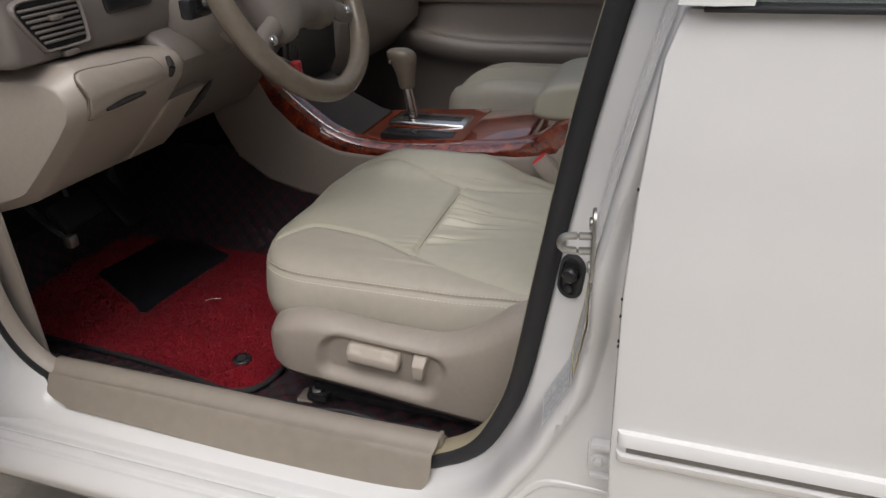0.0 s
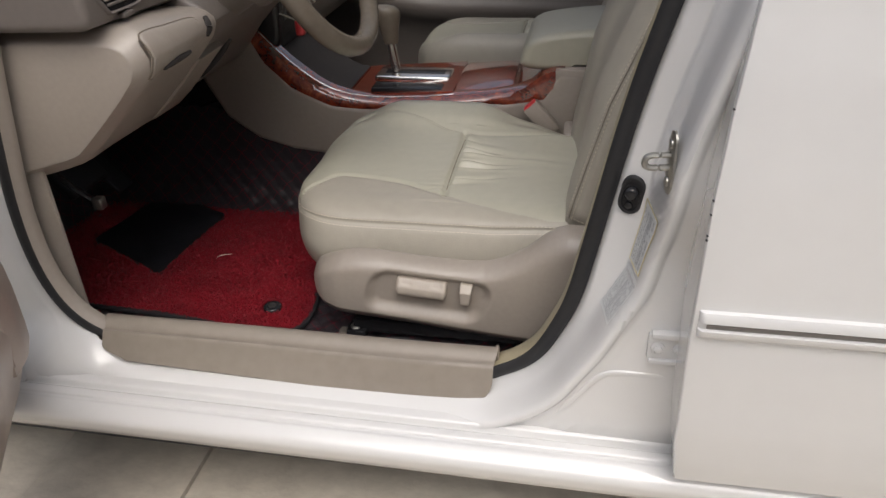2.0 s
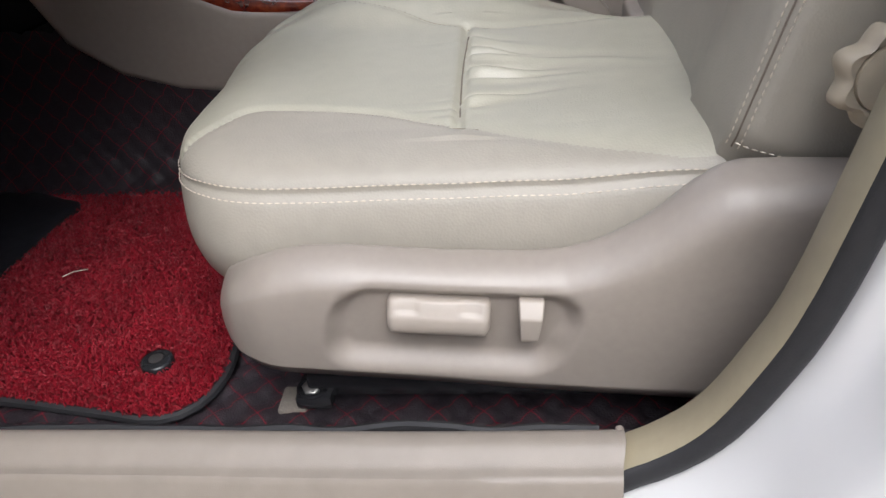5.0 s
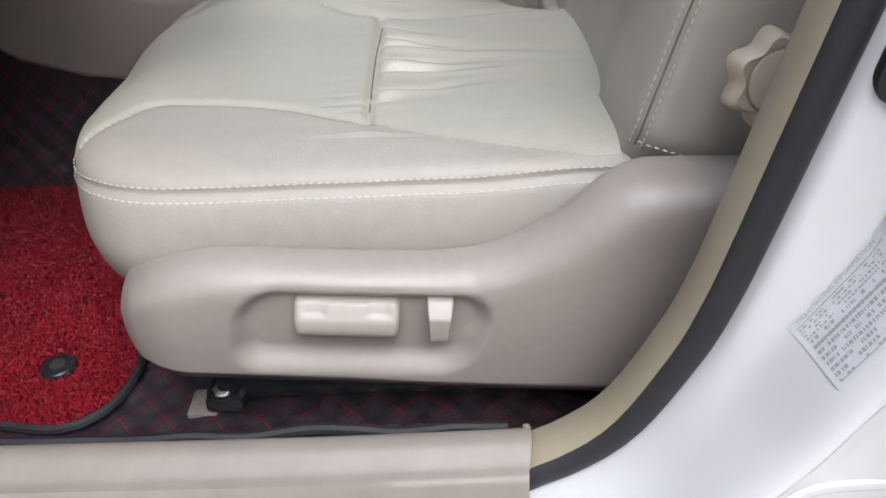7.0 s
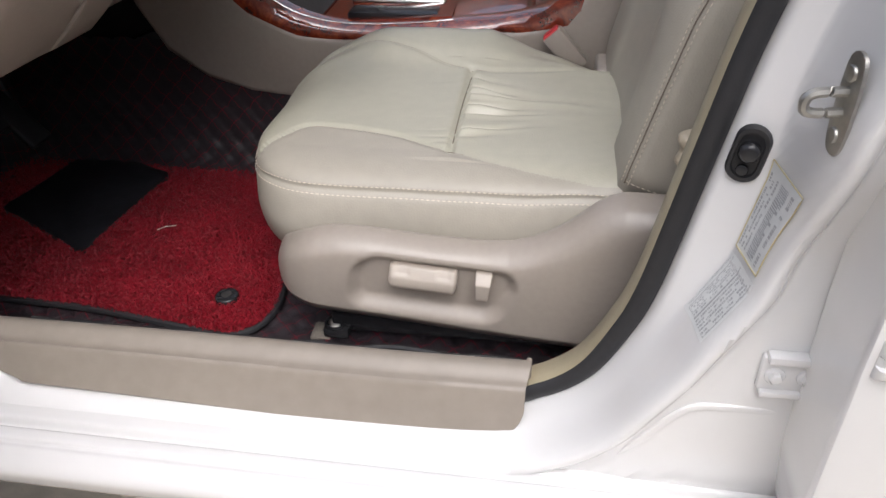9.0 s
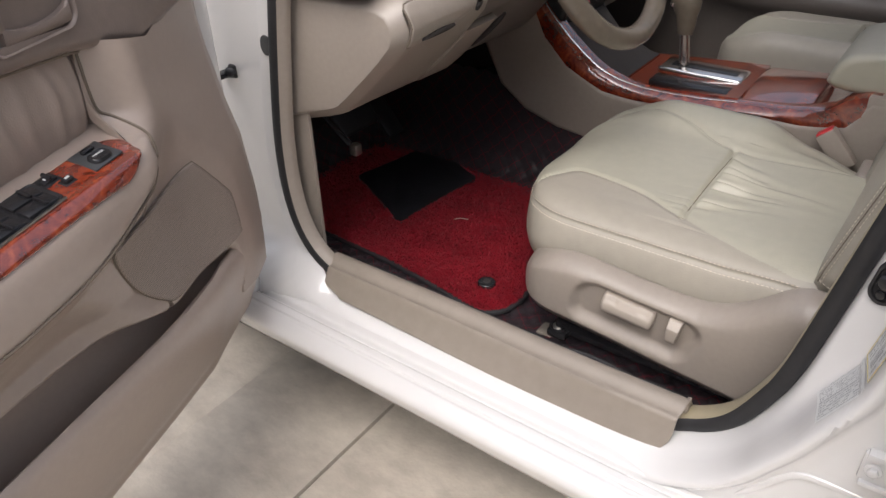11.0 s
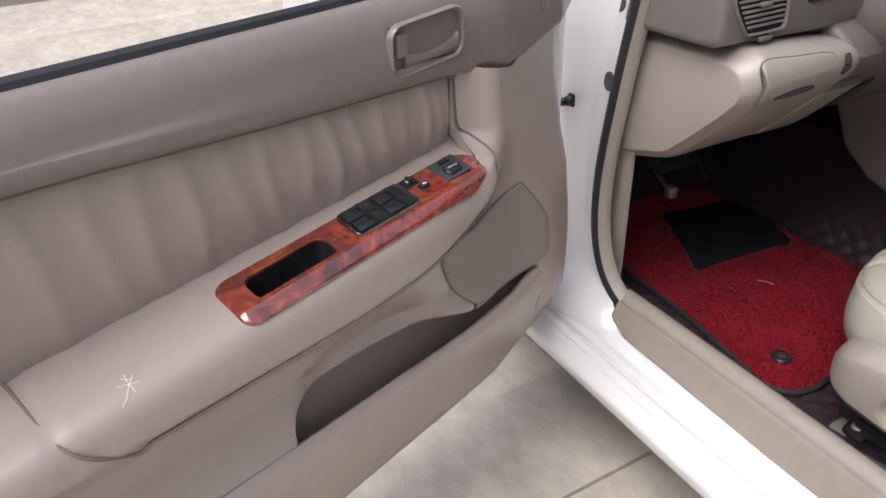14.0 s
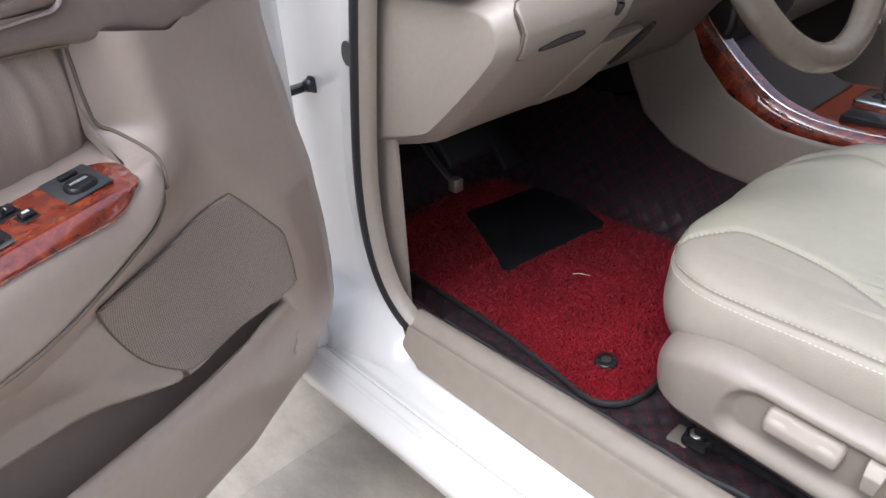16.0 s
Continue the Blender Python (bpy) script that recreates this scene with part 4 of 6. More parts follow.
def build_driver_seat():
    st = thing("driver_seat", (-0.1, 0.36, 0.18), 0, "beige leather driver seat with gathered cushion and power switches", "car seat")
    rows = []
    for k in range(0, 200):
        x, w = nose(k, 36)
        if x > 0.19:
            break
        rows.append([cushion_point(y, z, x, w) for y, z in SEC])
    crown = int(np.argmax(SEC[:, 1]))

    def panel(keep):
        """The faces inside (or outside) the near seam, up to the crown of the far bolster."""
        bm = loft(rows)
        m = len(SEC) - 1
        drop = []
        for k, f in enumerate(bm.faces):
            c = f.calc_center_median()
            mid = 90 < k % m < crown and c.y > float(np.interp(c.x, NEAR[:, 0], NEAR[:, 1]))
            if mid != keep:
                drop.append(f)
        bmesh.ops.delete(bm, geom=drop, context="FACES")
        return bm

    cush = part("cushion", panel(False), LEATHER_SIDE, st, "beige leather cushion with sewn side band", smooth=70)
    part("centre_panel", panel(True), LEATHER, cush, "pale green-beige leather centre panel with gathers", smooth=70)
    # side seam with two rows of thread
    lines = []
    for dz, dy in ((0.0046, -0.0004), (-0.0050, -0.0020)):
        line = []
        for k in range(8, 190):
            x, w = nose(k, 36)
            if x > 0.085:
                break
            zt = 0.399 + dz
            i = int(np.argmin(np.abs(SEC[:148, 1] - zt)))
            p = cushion_point(SEC[i, 0], SEC[i, 1], x, w)
            line.append((p[0] - (0.0012 if w < 0.9 else 0), p[1] - 0.0004, p[2] + (0.0006 if dz > 0 else 0)))
        lines.append(line)
    part("stitching", stitches(lines), SHEER, cush, "cream twin stitching", kind="stuff")
    line = []
    for k in range(8, 190):
        x, w = nose(k, 36)
        if x > 0.09:
            break
        p = cushion_point(0.153, 0.399, x, w)
        line.append((p[0], p[1] + 0.0004, p[2]))
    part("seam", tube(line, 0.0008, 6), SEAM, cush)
    # dark rods sunk in the creases stand in for their shade
    for curve in (NEAR, FAR, CROSS):
        line = []
        for x, y in curve[::2]:
            k = next(i for i in range(300) if nose(i, 36)[0] >= x)
            w = nose(k, 36)[1]
            ys = 0.366 + (y - 0.366) / w
            p = cushion_point(ys, float(np.interp(ys, SEC[100:308, 0], SEC[100:308, 1])), x, w)
            line.append((p[0], p[1], p[2] + 0.0003))
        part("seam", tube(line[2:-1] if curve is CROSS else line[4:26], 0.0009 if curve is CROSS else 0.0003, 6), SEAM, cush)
    # side shield
    top = table([(-0.3225, 0.304), (-0.3215, 0.310), (-0.318, 0.320), (-0.308, 0.335), (-0.293, 0.349), (-0.275, 0.3610), (-0.254, 0.3695), (-0.232, 0.3735), (-0.20, 0.3735), (-0.126, 0.3665), (-0.06, 0.3635), (-0.030, 0.3655), (-0.005, 0.373), (0.015, 0.384), (0.03, 0.394), (0.06, 0.419), (0.075, 0.4275), (0.09, 0.4310), (0.12, 0.431), (0.16, 0.429), (0.20, 0.426)])
    ridge = table([(-0.3225, 0.302), (-0.318, 0.306), (-0.29, 0.333), (-0.26, 0.347), (-0.22, 0.3525), (-0.12, 0.3475), (-0.06, 0.3435), (-0.03, 0.3440), (0.001, 0.351), (0.030, 0.364), (0.060, 0.384), (0.09, 0.402), (0.13, 0.412), (0.2, 0.408)])
    bot = table([(-0.3225, 0.300), (-0.3215, 0.293), (-0.318, 0.284), (-0.310, 0.275), (-0.295, 0.2690), (-0.27, 0.2655), (-0.23, 0.2615), (-0.14, 0.253), (-0.068, 0.2445), (0.069, 0.232), (0.2, 0.222)])

    def shield(x):
        zt, zb, zr = top(x), bot(x), ridge(x)
        pts = [(0.125, zb + 0.004), (0.104, zb), (0.093, zb + 0.003), (0.0875, zb + 0.013)]
        pts += [(0.0858 - 0.0012 * math.sin(math.pi * t), zb + 0.013 + (zr - 0.004 - zb - 0.013) * t) for t in np.linspace(0.03, 0.97, 46)]
        c = zt - zr
        back = 0.010 * step(0.03, 0.10, x)
        pts += [(0.0862, zr + 0.06 * c), (0.0876, zr + 0.20 * c), (0.0910, zr + 0.42 * c), (0.0960, zr + 0.63 * c), (0.1025, zr + 0.81 * c), (0.1090 + 0.4 * back, zr + 0.93 * c), (0.1150 + back, zr + 0.985 * c), (0.1205 + back, zt), (0.1240 + back, zt - 0.0020), (0.1260 + back, zt - 0.0070), (0.1265 + back, zt - 0.03 * min(1, (zt - zb) / 0.06))]
        return pts

    rows = []
    for x in list(np.linspace(-0.3195, -0.25, 34)) + list(np.linspace(-0.248, 0.20, 200)):
        nosein = 0.036 * (1 - step(-0.340, -0.250, x)) ** 1.3
        nosein += 0.034 * (1 - math.sqrt(max(0.0, 1 - (max(0.0, -0.290 - x) / 0.0300) ** 2)))
        row = []
        for y, z in shield(x):
            # the hollow that holds the switches, its front end raked
            cz = 0.3115 - 0.075 * (x + 0.12)
            cx = -0.119 + 0.30 * (z - cz)
            dx, dz = abs(x - cx) - 0.066, abs(z - cz) - 0.010
            d = math.hypot(max(dx, 0), max(dz, 0)) + min(max(dx, dz), 0)
            soft = 0.022 - 0.006 * step(cz - 0.01, cz + 0.01, z)
            hollow = 0.0125 * step(0.0325, 0.0325 - soft, d) * step(0.0895, 0.0872, y)
            row.append((x, y + nosein + hollow, z))
        rows.append(row)
    sh = part("side_shield", loft(rows), PLASTIC, st, "beige plastic side shield with switch hollow", smooth=60)
    # switches: a long slide bar with two thumb pads and a wedge
    pale = material("pale_beige_switch_plastic", (0.42, 0.37, 0.315), 0.36, 0.04, 6, 120, 0.08, 1300)
    def bar(hx, prof, narrow, dips):
        rows_ = []
        for t in np.linspace(-1, 1, 33):
            end = math.sqrt(max(0.0, 1 - max(0.0, (abs(t) - 0.86) / 0.14) ** 2)) * 0.30 + 0.70
            dip = 0.0016 * sum(step(0.21, 0.17, abs(t - q)) for q in dips)
            rows_.append([(t * hx * narrow(z), y * end + (dip if -0.012 < y < -0.003 and z > 0.004 else 0.0), z * end) for y, z in prof])
        return loft(rows_, closed=True, caps=True)
    prof = spline([(0.010, 0.0128), (-0.003, 0.0126), (-0.0060, 0.0108), (-0.0115, 0.0030), (-0.0130, 0.0005), (-0.0138, -0.0060), (-0.0128, -0.0115), (-0.0090, -0.0138), (0.010, -0.0142)], 40)
    bm = bar(0.0390, prof, lambda z: 1.0 + 0.5 * z, (-0.62, 0.62))
    bm.transform(pose(-0.1265, 0.0925, 0.3285, 0, 4.5, 0))
    part("slide_switch", bm, pale, sh, "pale beige seat slide switch", smooth=50)
    prof = spline([(0.010, 0.0195), (-0.004, 0.0190), (-0.0075, 0.0165), (-0.0140, 0.0085), (-0.0150, 0.0055), (-0.0140, -0.0140), (-0.0122, -0.0185), (-0.0080, -0.0200), (0.010, -0.0205)], 40)
    bm = bar(0.0100, prof, lambda z: 0.84 + 8.5 * z, ())
    bm.transform(pose(-0.0575, 0.0925, 0.3235, 0, 4, 0) @ Matrix.Diagonal((1, 1, 0.88, 1)))
    part("recline_switch", bm, pale, sh, "pale beige recline switch", smooth=50)
    # backrest
    half = [(0.150, 0.215), (0.150, 0.175), (0.120, 0.148), (0.07, 0.139), (0.028, 0.1375), (0.010, 0.1395), (0.003, 0.1440), (-0.004, 0.154), (-0.012, 0.176), (-0.016, 0.204), (-0.010, 0.240), (0.004, 0.270), (0.012, 0.32), (0.013, 0.362)]
    lean = table([(0.38, 0.079), (0.45, 0.090), (0.525, 0.109), (0.61, 0.132), (0.74, 0.184), (0.90, 0.248), (1.05, 0.300)])
    swell = lambda t: 0.10 + 1.10 * step(0.03, 0.42, t)
    sec = half + [(n, 0.724 - y) for n, y in half[-2::-1]]
    sec = spline(sec, 120)
    rows = []
    for k in range(76):
        t = k / 75
        z = 0.398 + 0.64 * t
        xb = lean(z)
        w = 1.0 - 0.22 * step(0.85, 1.0, t) ** 2 - 0.10 * (1 - step(0.0, 0.08, t)) - 0.06 * t
        bol = swell(t)
        row = []
        for n, y in sec:
            nn = n * (bol if n < 0 else 1)
            g = 0.0028 * math.exp(-((y - 0.1440) / 0.0022) ** 2) if -0.003 < n < 0.008 else 0.0
            g += 0.003 * math.exp(-((y - 0.262) / 0.004) ** 2) if n < 0.03 else 0.0
            row.append((xb + nn * (1 - 0.5 * step(0.9, 1.0, t)) + g, 0.362 + (y - 0.362) * w + 0.0012 * noise.noise(Vector((y * 20, z * 20, n * 20))), z - n * 0.30))
        rows.append(row)
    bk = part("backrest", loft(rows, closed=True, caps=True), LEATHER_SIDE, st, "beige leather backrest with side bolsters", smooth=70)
    lines = []
    arc = np.r_[0, np.cumsum(np.linalg.norm(np.diff(sec[:60], axis=0), axis=1))]
    mid_arc = arc[int(np.argmin(np.hypot(sec[:60, 0] - 0.003, sec[:60, 1] - 0.1440)))]
    edge_at = lambda d: (float(np.interp(mid_arc + d, arc, sec[:60, 0])), float(np.interp(mid_arc + d, arc, sec[:60, 1])))
    for sh_ in (-0.0048, 0.0048, 0.0):
        line = []
        for k in range(4, 74):
            t = k / 75
            z = 0.398 + 0.64 * t
            xb = lean(z)
            w = 1.0 - 0.22 * step(0.85, 1.0, t) ** 2 - 0.10 * (1 - step(0.0, 0.08, t)) - 0.06 * t
            n, y = edge_at(sh_)
            bol = swell(t)
            nn = n * (bol if n < 0 else 1)
            line.append((xb + nn - 0.0006, 0.362 + (y - 0.362) * w - 0.0012, z - n * 0.30))
        lines.append(line)
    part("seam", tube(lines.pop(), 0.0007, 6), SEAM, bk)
    line = []
    for d in np.linspace(0.0, -0.10, 24):
        n, y = edge_at(d)
        w = 1.0 - 0.10 * (1 - step(0.0, 0.08, 0.06))
        line.append((lean(0.4364) + n, 0.362 + (y - 0.362) * w - 0.0014, 0.4364 - n * 0.30))
    lines.append(line)
    part("back_stitching", stitches(lines), SHEER, bk, "cream twin stitching", kind="stuff")
    # lumbar knob
    kn = Vector((0.1, -1.0, 0.1)).normalized()
    ring = [((0.030 + 0.0032 * math.cos(7 * a)) * math.cos(a), (0.030 + 0.0032 * math.cos(7 * a)) * math.sin(a)) for a in (2 * math.pi * k / 84 for k in range(84))]
    round_ = [(0.030 * math.cos(a), 0.030 * math.sin(a)) for a in (2 * math.pi * k / 84 for k in range(84))]
    bm = loft([[(x * f, y * f, h) for x, y in (ring if f > 0.79 else round_)] for f, h in ((0.9, 0.0), (1.0, 0.004), (1.0, 0.013), (0.95, 0.0175), (0.86, 0.0195), (0.74, 0.0185), (0.715, 0.0165), (0.70, 0.0165), (0.68, 0.0195), (0.5, 0.0205), (0.2, 0.021))], closed=True, caps=True)
    bm.transform(Matrix.Translation((0.160, 0.118, 0.495)) @ kn.to_track_quat("Z", "Y").to_matrix().to_4x4())
    part("lumbar_knob", bm, material("cream_knob_plastic", (0.50, 0.43, 0.32), 0.38, 0.06, 6, 120, 0.12, 1200), st, "cream fluted lumbar knob")
    # floor rail and bracket
    part("rail", box((-0.26, 0.135, 0.196), (0.18, 0.165, 0.222), 0.004), BLACK, st, "dark steel seat rail")
    br = part("rail_bracket", box((-0.272, 0.126, 0.186), (-0.236, 0.164, 0.203), 0.006), BLACK, st, "black rail end cover")
    part("bracket_bolt", disc((-0.256, 0.140, 0.202), (0, -0.3, 1), 0.0100, 0.006, 6), STEEL, br, "worn steel bolt head")
    part("hinge_cover", box((0.070, 0.490, 0.400), (0.104, 0.560, 0.4285), 0.006, 3), PLASTIC, st, "pale plastic hinge cover")
    part("bolt_ring", tube([(-0.256 + 0.013 * math.cos(a), 0.140 + 0.013 * math.sin(a), 0.2035) for a in (2 * math.pi * k / 20 for k in range(20))], 0.0022, 6, closed=True), BLACK, br)
    part("underframe", box((-0.27, 0.18, 0.205), (0.18, 0.54, 0.30), 0.01), DARK, st)
    return st


seat = build_driver_seat()
base = seat.matrix_basis.translation
passenger = copy_thing(seat, Matrix.Translation((base.x + 0.055, 2 * 0.745 - base.y, base.z + 0.028)) @ Matrix.Diagonal((1, -1, 1, 1)))
passenger.name = "passenger_seat"
tagged(passenger, "beige leather passenger seat beyond the centre console", "car seat")


# ---- front door, standing open ----
door = thing("front_door", (-0.79, -0.05, 0.0), -74.2, "open front door with tan leather panel, wood trim and pocket", "car door")
ZC = table([(0.06, 0.762), (0.14, 0.752), (0.20, 0.743), (0.258, 0.731), (0.262, 0.731), (0.30, 0.741), (0.361, 0.751), (0.525, 0.760), (0.652, 0.768), (0.754, 0.776), (0.838, 0.781), (1.05, 0.788)])
ZI = lambda u: 0.664 - 0.078 * (u - 0.343)
ZS = table(tuple(p) for p in spline([(0.28, 0.634), (0.312, 0.624), (0.345, 0.612), (0.41, 0.589), (0.48, 0.570), (0.55, 0.562), (0.60, 0.560), (0.80, 0.560), (1.05, 0.558)], 80))
ZB = table([(0.05, 0.246), (0.16, 0.244), (0.22, 0.240), (0.35, 0.226), (0.58, 0.208), (1.05, 0.190)])
EDGE = lambda u: 0.20 * max(0.0, 0.265 - u) + 0.35 * max(0.0, 0.12 - u)
CREST = table([(0.20, 0.15), (0.45, 0.15), (0.53, 0.165), (0.60, 0.218), (0.66, 0.262), (0.70, 0.270), (0.75, 0.262)])


def edge_drop(u, z):
    d = CREST(z) - u
    soft = 0.012
    return 0.36 * (d + math.sqrt(d * d + soft * soft)) / 2 + 0.35 * max(0.0, 0.10 - u)



def build_front_door():
    us = np.linspace(0.062, 1.04, 200)
    # upper roll under the window
    rows = []
    for u in us:
        zc, e = ZC(u), EDGE(u) * 0.9
        pts = [(0.060, 0.830), (0.074, 0.8415), (0.089, 0.8455), (0.104, 0.8405), (0.1155, 0.824), (0.1225, 0.80), (0.1265, zc + 0.02), (0.126, zc + 0.008), (0.121, zc + 0.001), (0.108, zc - 0.002), (0.085, zc + 0.001), (0.06, zc + 0.006)]
        q = spline(pts, 80)
        rows.append([(u, v - e + 0.0007 * noise.noise(Vector((u * 12, z * 12, 0))), z) for v, z in q])
    ia, ib = (int(np.argmin(np.abs(us - (0.397 + d)))) for d in (-0.049, 0.050))
    zs_ = [p[2] for p in rows[(ia + ib) // 2]]
    ja, jb = (int(np.argmin([abs(z - w) + (9 if k < 6 else 0) for k, z in enumerate(zs_)])) for w in (0.8225, 0.7775))
    part("upper_trim", thick(loft(rows, holes=[(ia, ib, ja, jb)]), 0.003), UPPER, door, "taupe grained vinyl upper trim", local=True, smooth=60)
    # dark rod draws the shadow line below the upper trim's edge
    part("trim_shadow_line", tube([(u, 0.1155, ZC(u) - 0.0015) for u in np.linspace(0.345, 1.03, 60)], 0.0022, 6), SEAM, door, local=True)
    # gathered leather insert
    rows = []
    for u in np.linspace(0.343, 1.03, 262):
        row = []
        for t in np.linspace(0, 1, 26):
            z = ZC(u) + 0.004 + (ZI(u) - 0.006 - ZC(u) - 0.004) * t
            v = 0.106 + 0.0085 * math.sin(math.pi * min(1, t * 1.02)) ** 0.7 - 0.0015 * t
            f = 0.0
            for uk, amp, w in ((0.372, 1.4, 0.006), (0.392, 3.2, 0.007), (0.425, 1.6, 0.007), (0.455, 3.0, 0.008), (0.492, 2.0, 0.008), (0.527, 3.4, 0.008), (0.560, 1.8, 0.009), (0.605, 3.2, 0.009), (0.640, 1.8, 0.010), (0.690, 3.0, 0.010), (0.735, 2.6, 0.010), (0.775, 2.0, 0.010), (0.83, 2.8, 0.012), (0.89, 2.0, 0.012), (0.95, 2.4, 0.012)):
                c = uk - 0.018 * (t - 0.5) + 0.004 * math.sin(t * 5 + uk * 40)
                f += amp * math.exp(-((u - c) / w) ** 2) * (0.25 + 0.75 * math.sin(math.pi * (0.08 + 0.84 * t)))
            v += 0.0014 * f - 0.0015
            v -= 0.006 * math.exp(-((u - 0.347) / 0.004) ** 2)
            row.append((u, v, z))
        rows.append(row)
    part("insert", thick(loft(rows), 0.003), INSERT, door, "tan leather insert with soft vertical gathers", local=True, smooth=70)
    # armrest
    def arm_section(u, n=40):
        zi, zs = ZI(u), ZS(u)
        nose_ = math.sqrt(max(0.0, 1 - (max(0.0, 0.368 - u) / 0.0445) ** 2))
        out = 0.196 - 0.014 * (1 - step(0.30, 0.5, u))
        lead = zi
        pts = [(0.092, lead + 0.003), (0.104, lead - 0.0005), (0.125, lead - 0.0040), (0.155, lead - 0.0095), (out - 0.024, lead - 0.0130), (out - 0.010, lead - 0.0185), (out - 0.002, lead - 0.031), (out + 0.001, max(zs + 0.012, lead - 0.052)), (out - 0.001, zs + 0.006), (out - 0.006, zs + 0.001), (out - 0.018, zs - 0.001)]
        f = max(0.03, nose_)
        pts = [(0.148 + (v - 0.148) * f, lead - 0.014 + (z - lead + 0.014) * (0.35 + 0.65 * f)) for v, z in pts]
        return spline(pts, n)
    au = list(np.linspace(0.3238, 0.37, 24)) + list(np.linspace(0.374, 0.846, 119)) + list(np.linspace(0.852, 1.03, 30))
    rows = []
    for u in au:
        groove = 0.0022 * math.exp(-((u - 0.874) / 0.004) ** 2)
        rows.append([(u, v - groove * 0.6, z - groove) for v, z in arm_section(u)])
    at = lambda u: int(np.argmin(np.abs(np.array(au) - u)))
    sec0 = arm_section(0.6)
    col = lambda v: int(np.argmin(np.abs(sec0[:22, 0] - v)))
    cup = (at(0.578), at(0.674), col(0.141), col(0.178))
    arm = part("armrest", loft(rows, holes=[cup]), PLASTIC_DOOR, door, "tan padded armrest, slightly glossy", local=True, smooth=70)
    # seam under the armrest
    line = []
    for u in [v for v in au if 0.322 < v < 0.835]:
        s = arm_section(u)
        line.append((u, s[-5][0] + 0.0002, s[-5][1] - 0.0022))
    for u, j in ((0.842, 35), (0.851, 34), (0.860, 32), (0.867, 29), (0.871, 26), (0.874, 22), (0.876, 17), (0.878, 11), (0.880, 4), (0.882, 1)):
        s = arm_section(u)
        line.append((u, s[j][0] + 0.0002, s[j][1] + (0.0002 if j < 30 else -0.001)))
    line = spline(line[::6] + line[-1:], 160)
    part("seam", tube(line, 0.0018, 6), SEAM, arm, local=True)
    arm_seam_start = line[0]
    # lower panel above the pocket lip
    pocket = spline([(0.655, 0.400), (0.650, 0.425), (0.634, 0.444), (0.600, 0.4520), (0.531, 0.4520), (0.479, 0.449), (0.42, 0.443), (0.37, 0.431), (0.334, 0.4255), (0.30, 0.4245), (0.25, 0.4235), (0.200, 0.4225), (0.192, 0.415), (0.188, 0.37)], 140)
    scoop = spline([(0.659, 0.395), (0.652, 0.440), (0.640, 0.467), (0.627, 0.483), (0.582, 0.510), (0.537, 0.521), (0.495, 0.522), (0.45, 0.505), (0.415, 0.470), (0.385, 0.445), (0.34, 0.430)], 120)

    def depth(curve, foot):
        ring_ = [tuple(p) for p in curve] + foot
        def at_(u, z, soft):
            d = float(np.min(np.hypot(curve[:, 0] - u, curve[:, 1] - z)))
            return step(-0.004, soft, d if inside((u, z), ring_) else -d)
        return at_

    pocket_depth = depth(pocket, [(0.20, 0.30), (0.64, 0.30)])
    scoop_depth = depth(scoop, [(0.34, 0.30), (0.64, 0.30)])

    def lower_v(u, z):
        zs = ZS(u)
        b = table([(0.30, 0.150), (0.37, 0.162), (0.415, 0.160), (0.445, 0.146), (0.475, 0.139), (zs - 0.05, 0.146), (zs - 0.02, 0.164), (zs, 0.176), (zs + 0.06, 0.16)])(z)
        front = step(0.365, 0.25, u)
        b = b * (1 - front) + front * table([(0.25, 0.128), (0.36, 0.136), (0.42, 0.137), (0.50, 0.133), (0.58, 0.131), (0.66, 0.136), (0.75, 0.131)])(z)
        b += (0.110 - b) * step(0.29, 0.348, u) * step(ZI(u) - 0.02, ZI(u) + 0.012, z)
        return b - edge_drop(u, z)

    rows = []
    for u in np.r_[np.linspace(0.062, 0.345, 60), np.linspace(0.3475, 0.356, 6), np.linspace(0.36, 0.60, 70), np.linspace(0.602, 0.68, 50), np.linspace(0.69, 1.03, 30)]:
        zhi = ZS(u) - 0.001 if u > 0.356 else ZS(0.356) + (ZC(u) + 0.008 - ZS(0.356)) * step(0.356, 0.346, u)
        row = []
        for t in np.linspace(0, 1, 90):
            z = 0.335 + (zhi - 0.335) * t
            v = lower_v(u, z)
            v -= 0.016 * scoop_depth(u, z, 0.045)
            v = v + (0.108 - v) * pocket_depth(u, z, 0.014)
            row.append((u, v, z))
        rows.append(row)
    line = [tuple(arm_seam_start)]
    for u, z in ((0.328, ZS(0.33) + 0.008), (0.3225, ZI(0.322) - 0.024), (0.3235, ZI(0.323) - 0.010), (0.331, ZI(0.331) + 0.006), (0.340, ZI(0.34) + 0.016), (0.3435, ZI(0.34) + 0.04), (0.3445, 0.735), (0.345, ZC(0.345))):
        line.append((u, lower_v(u, z) + 0.0012, z))
    part("seam", tube(spline(line, 70), 0.0016, 6), SEAM, arm, local=True)
    part("lower_trim", loft(rows), PLASTIC_DOOR, door, "tan plastic lower door trim", local=True, smooth=60)
    # pocket lip down to the bottom edge
    rows = []
    for u in np.linspace(0.062, 1.03, 110):
        zb, e = ZB(u), EDGE(u)
        zl = 0.412
        o = 0.164 - 0.017 * step(0.40, 0.2, u)
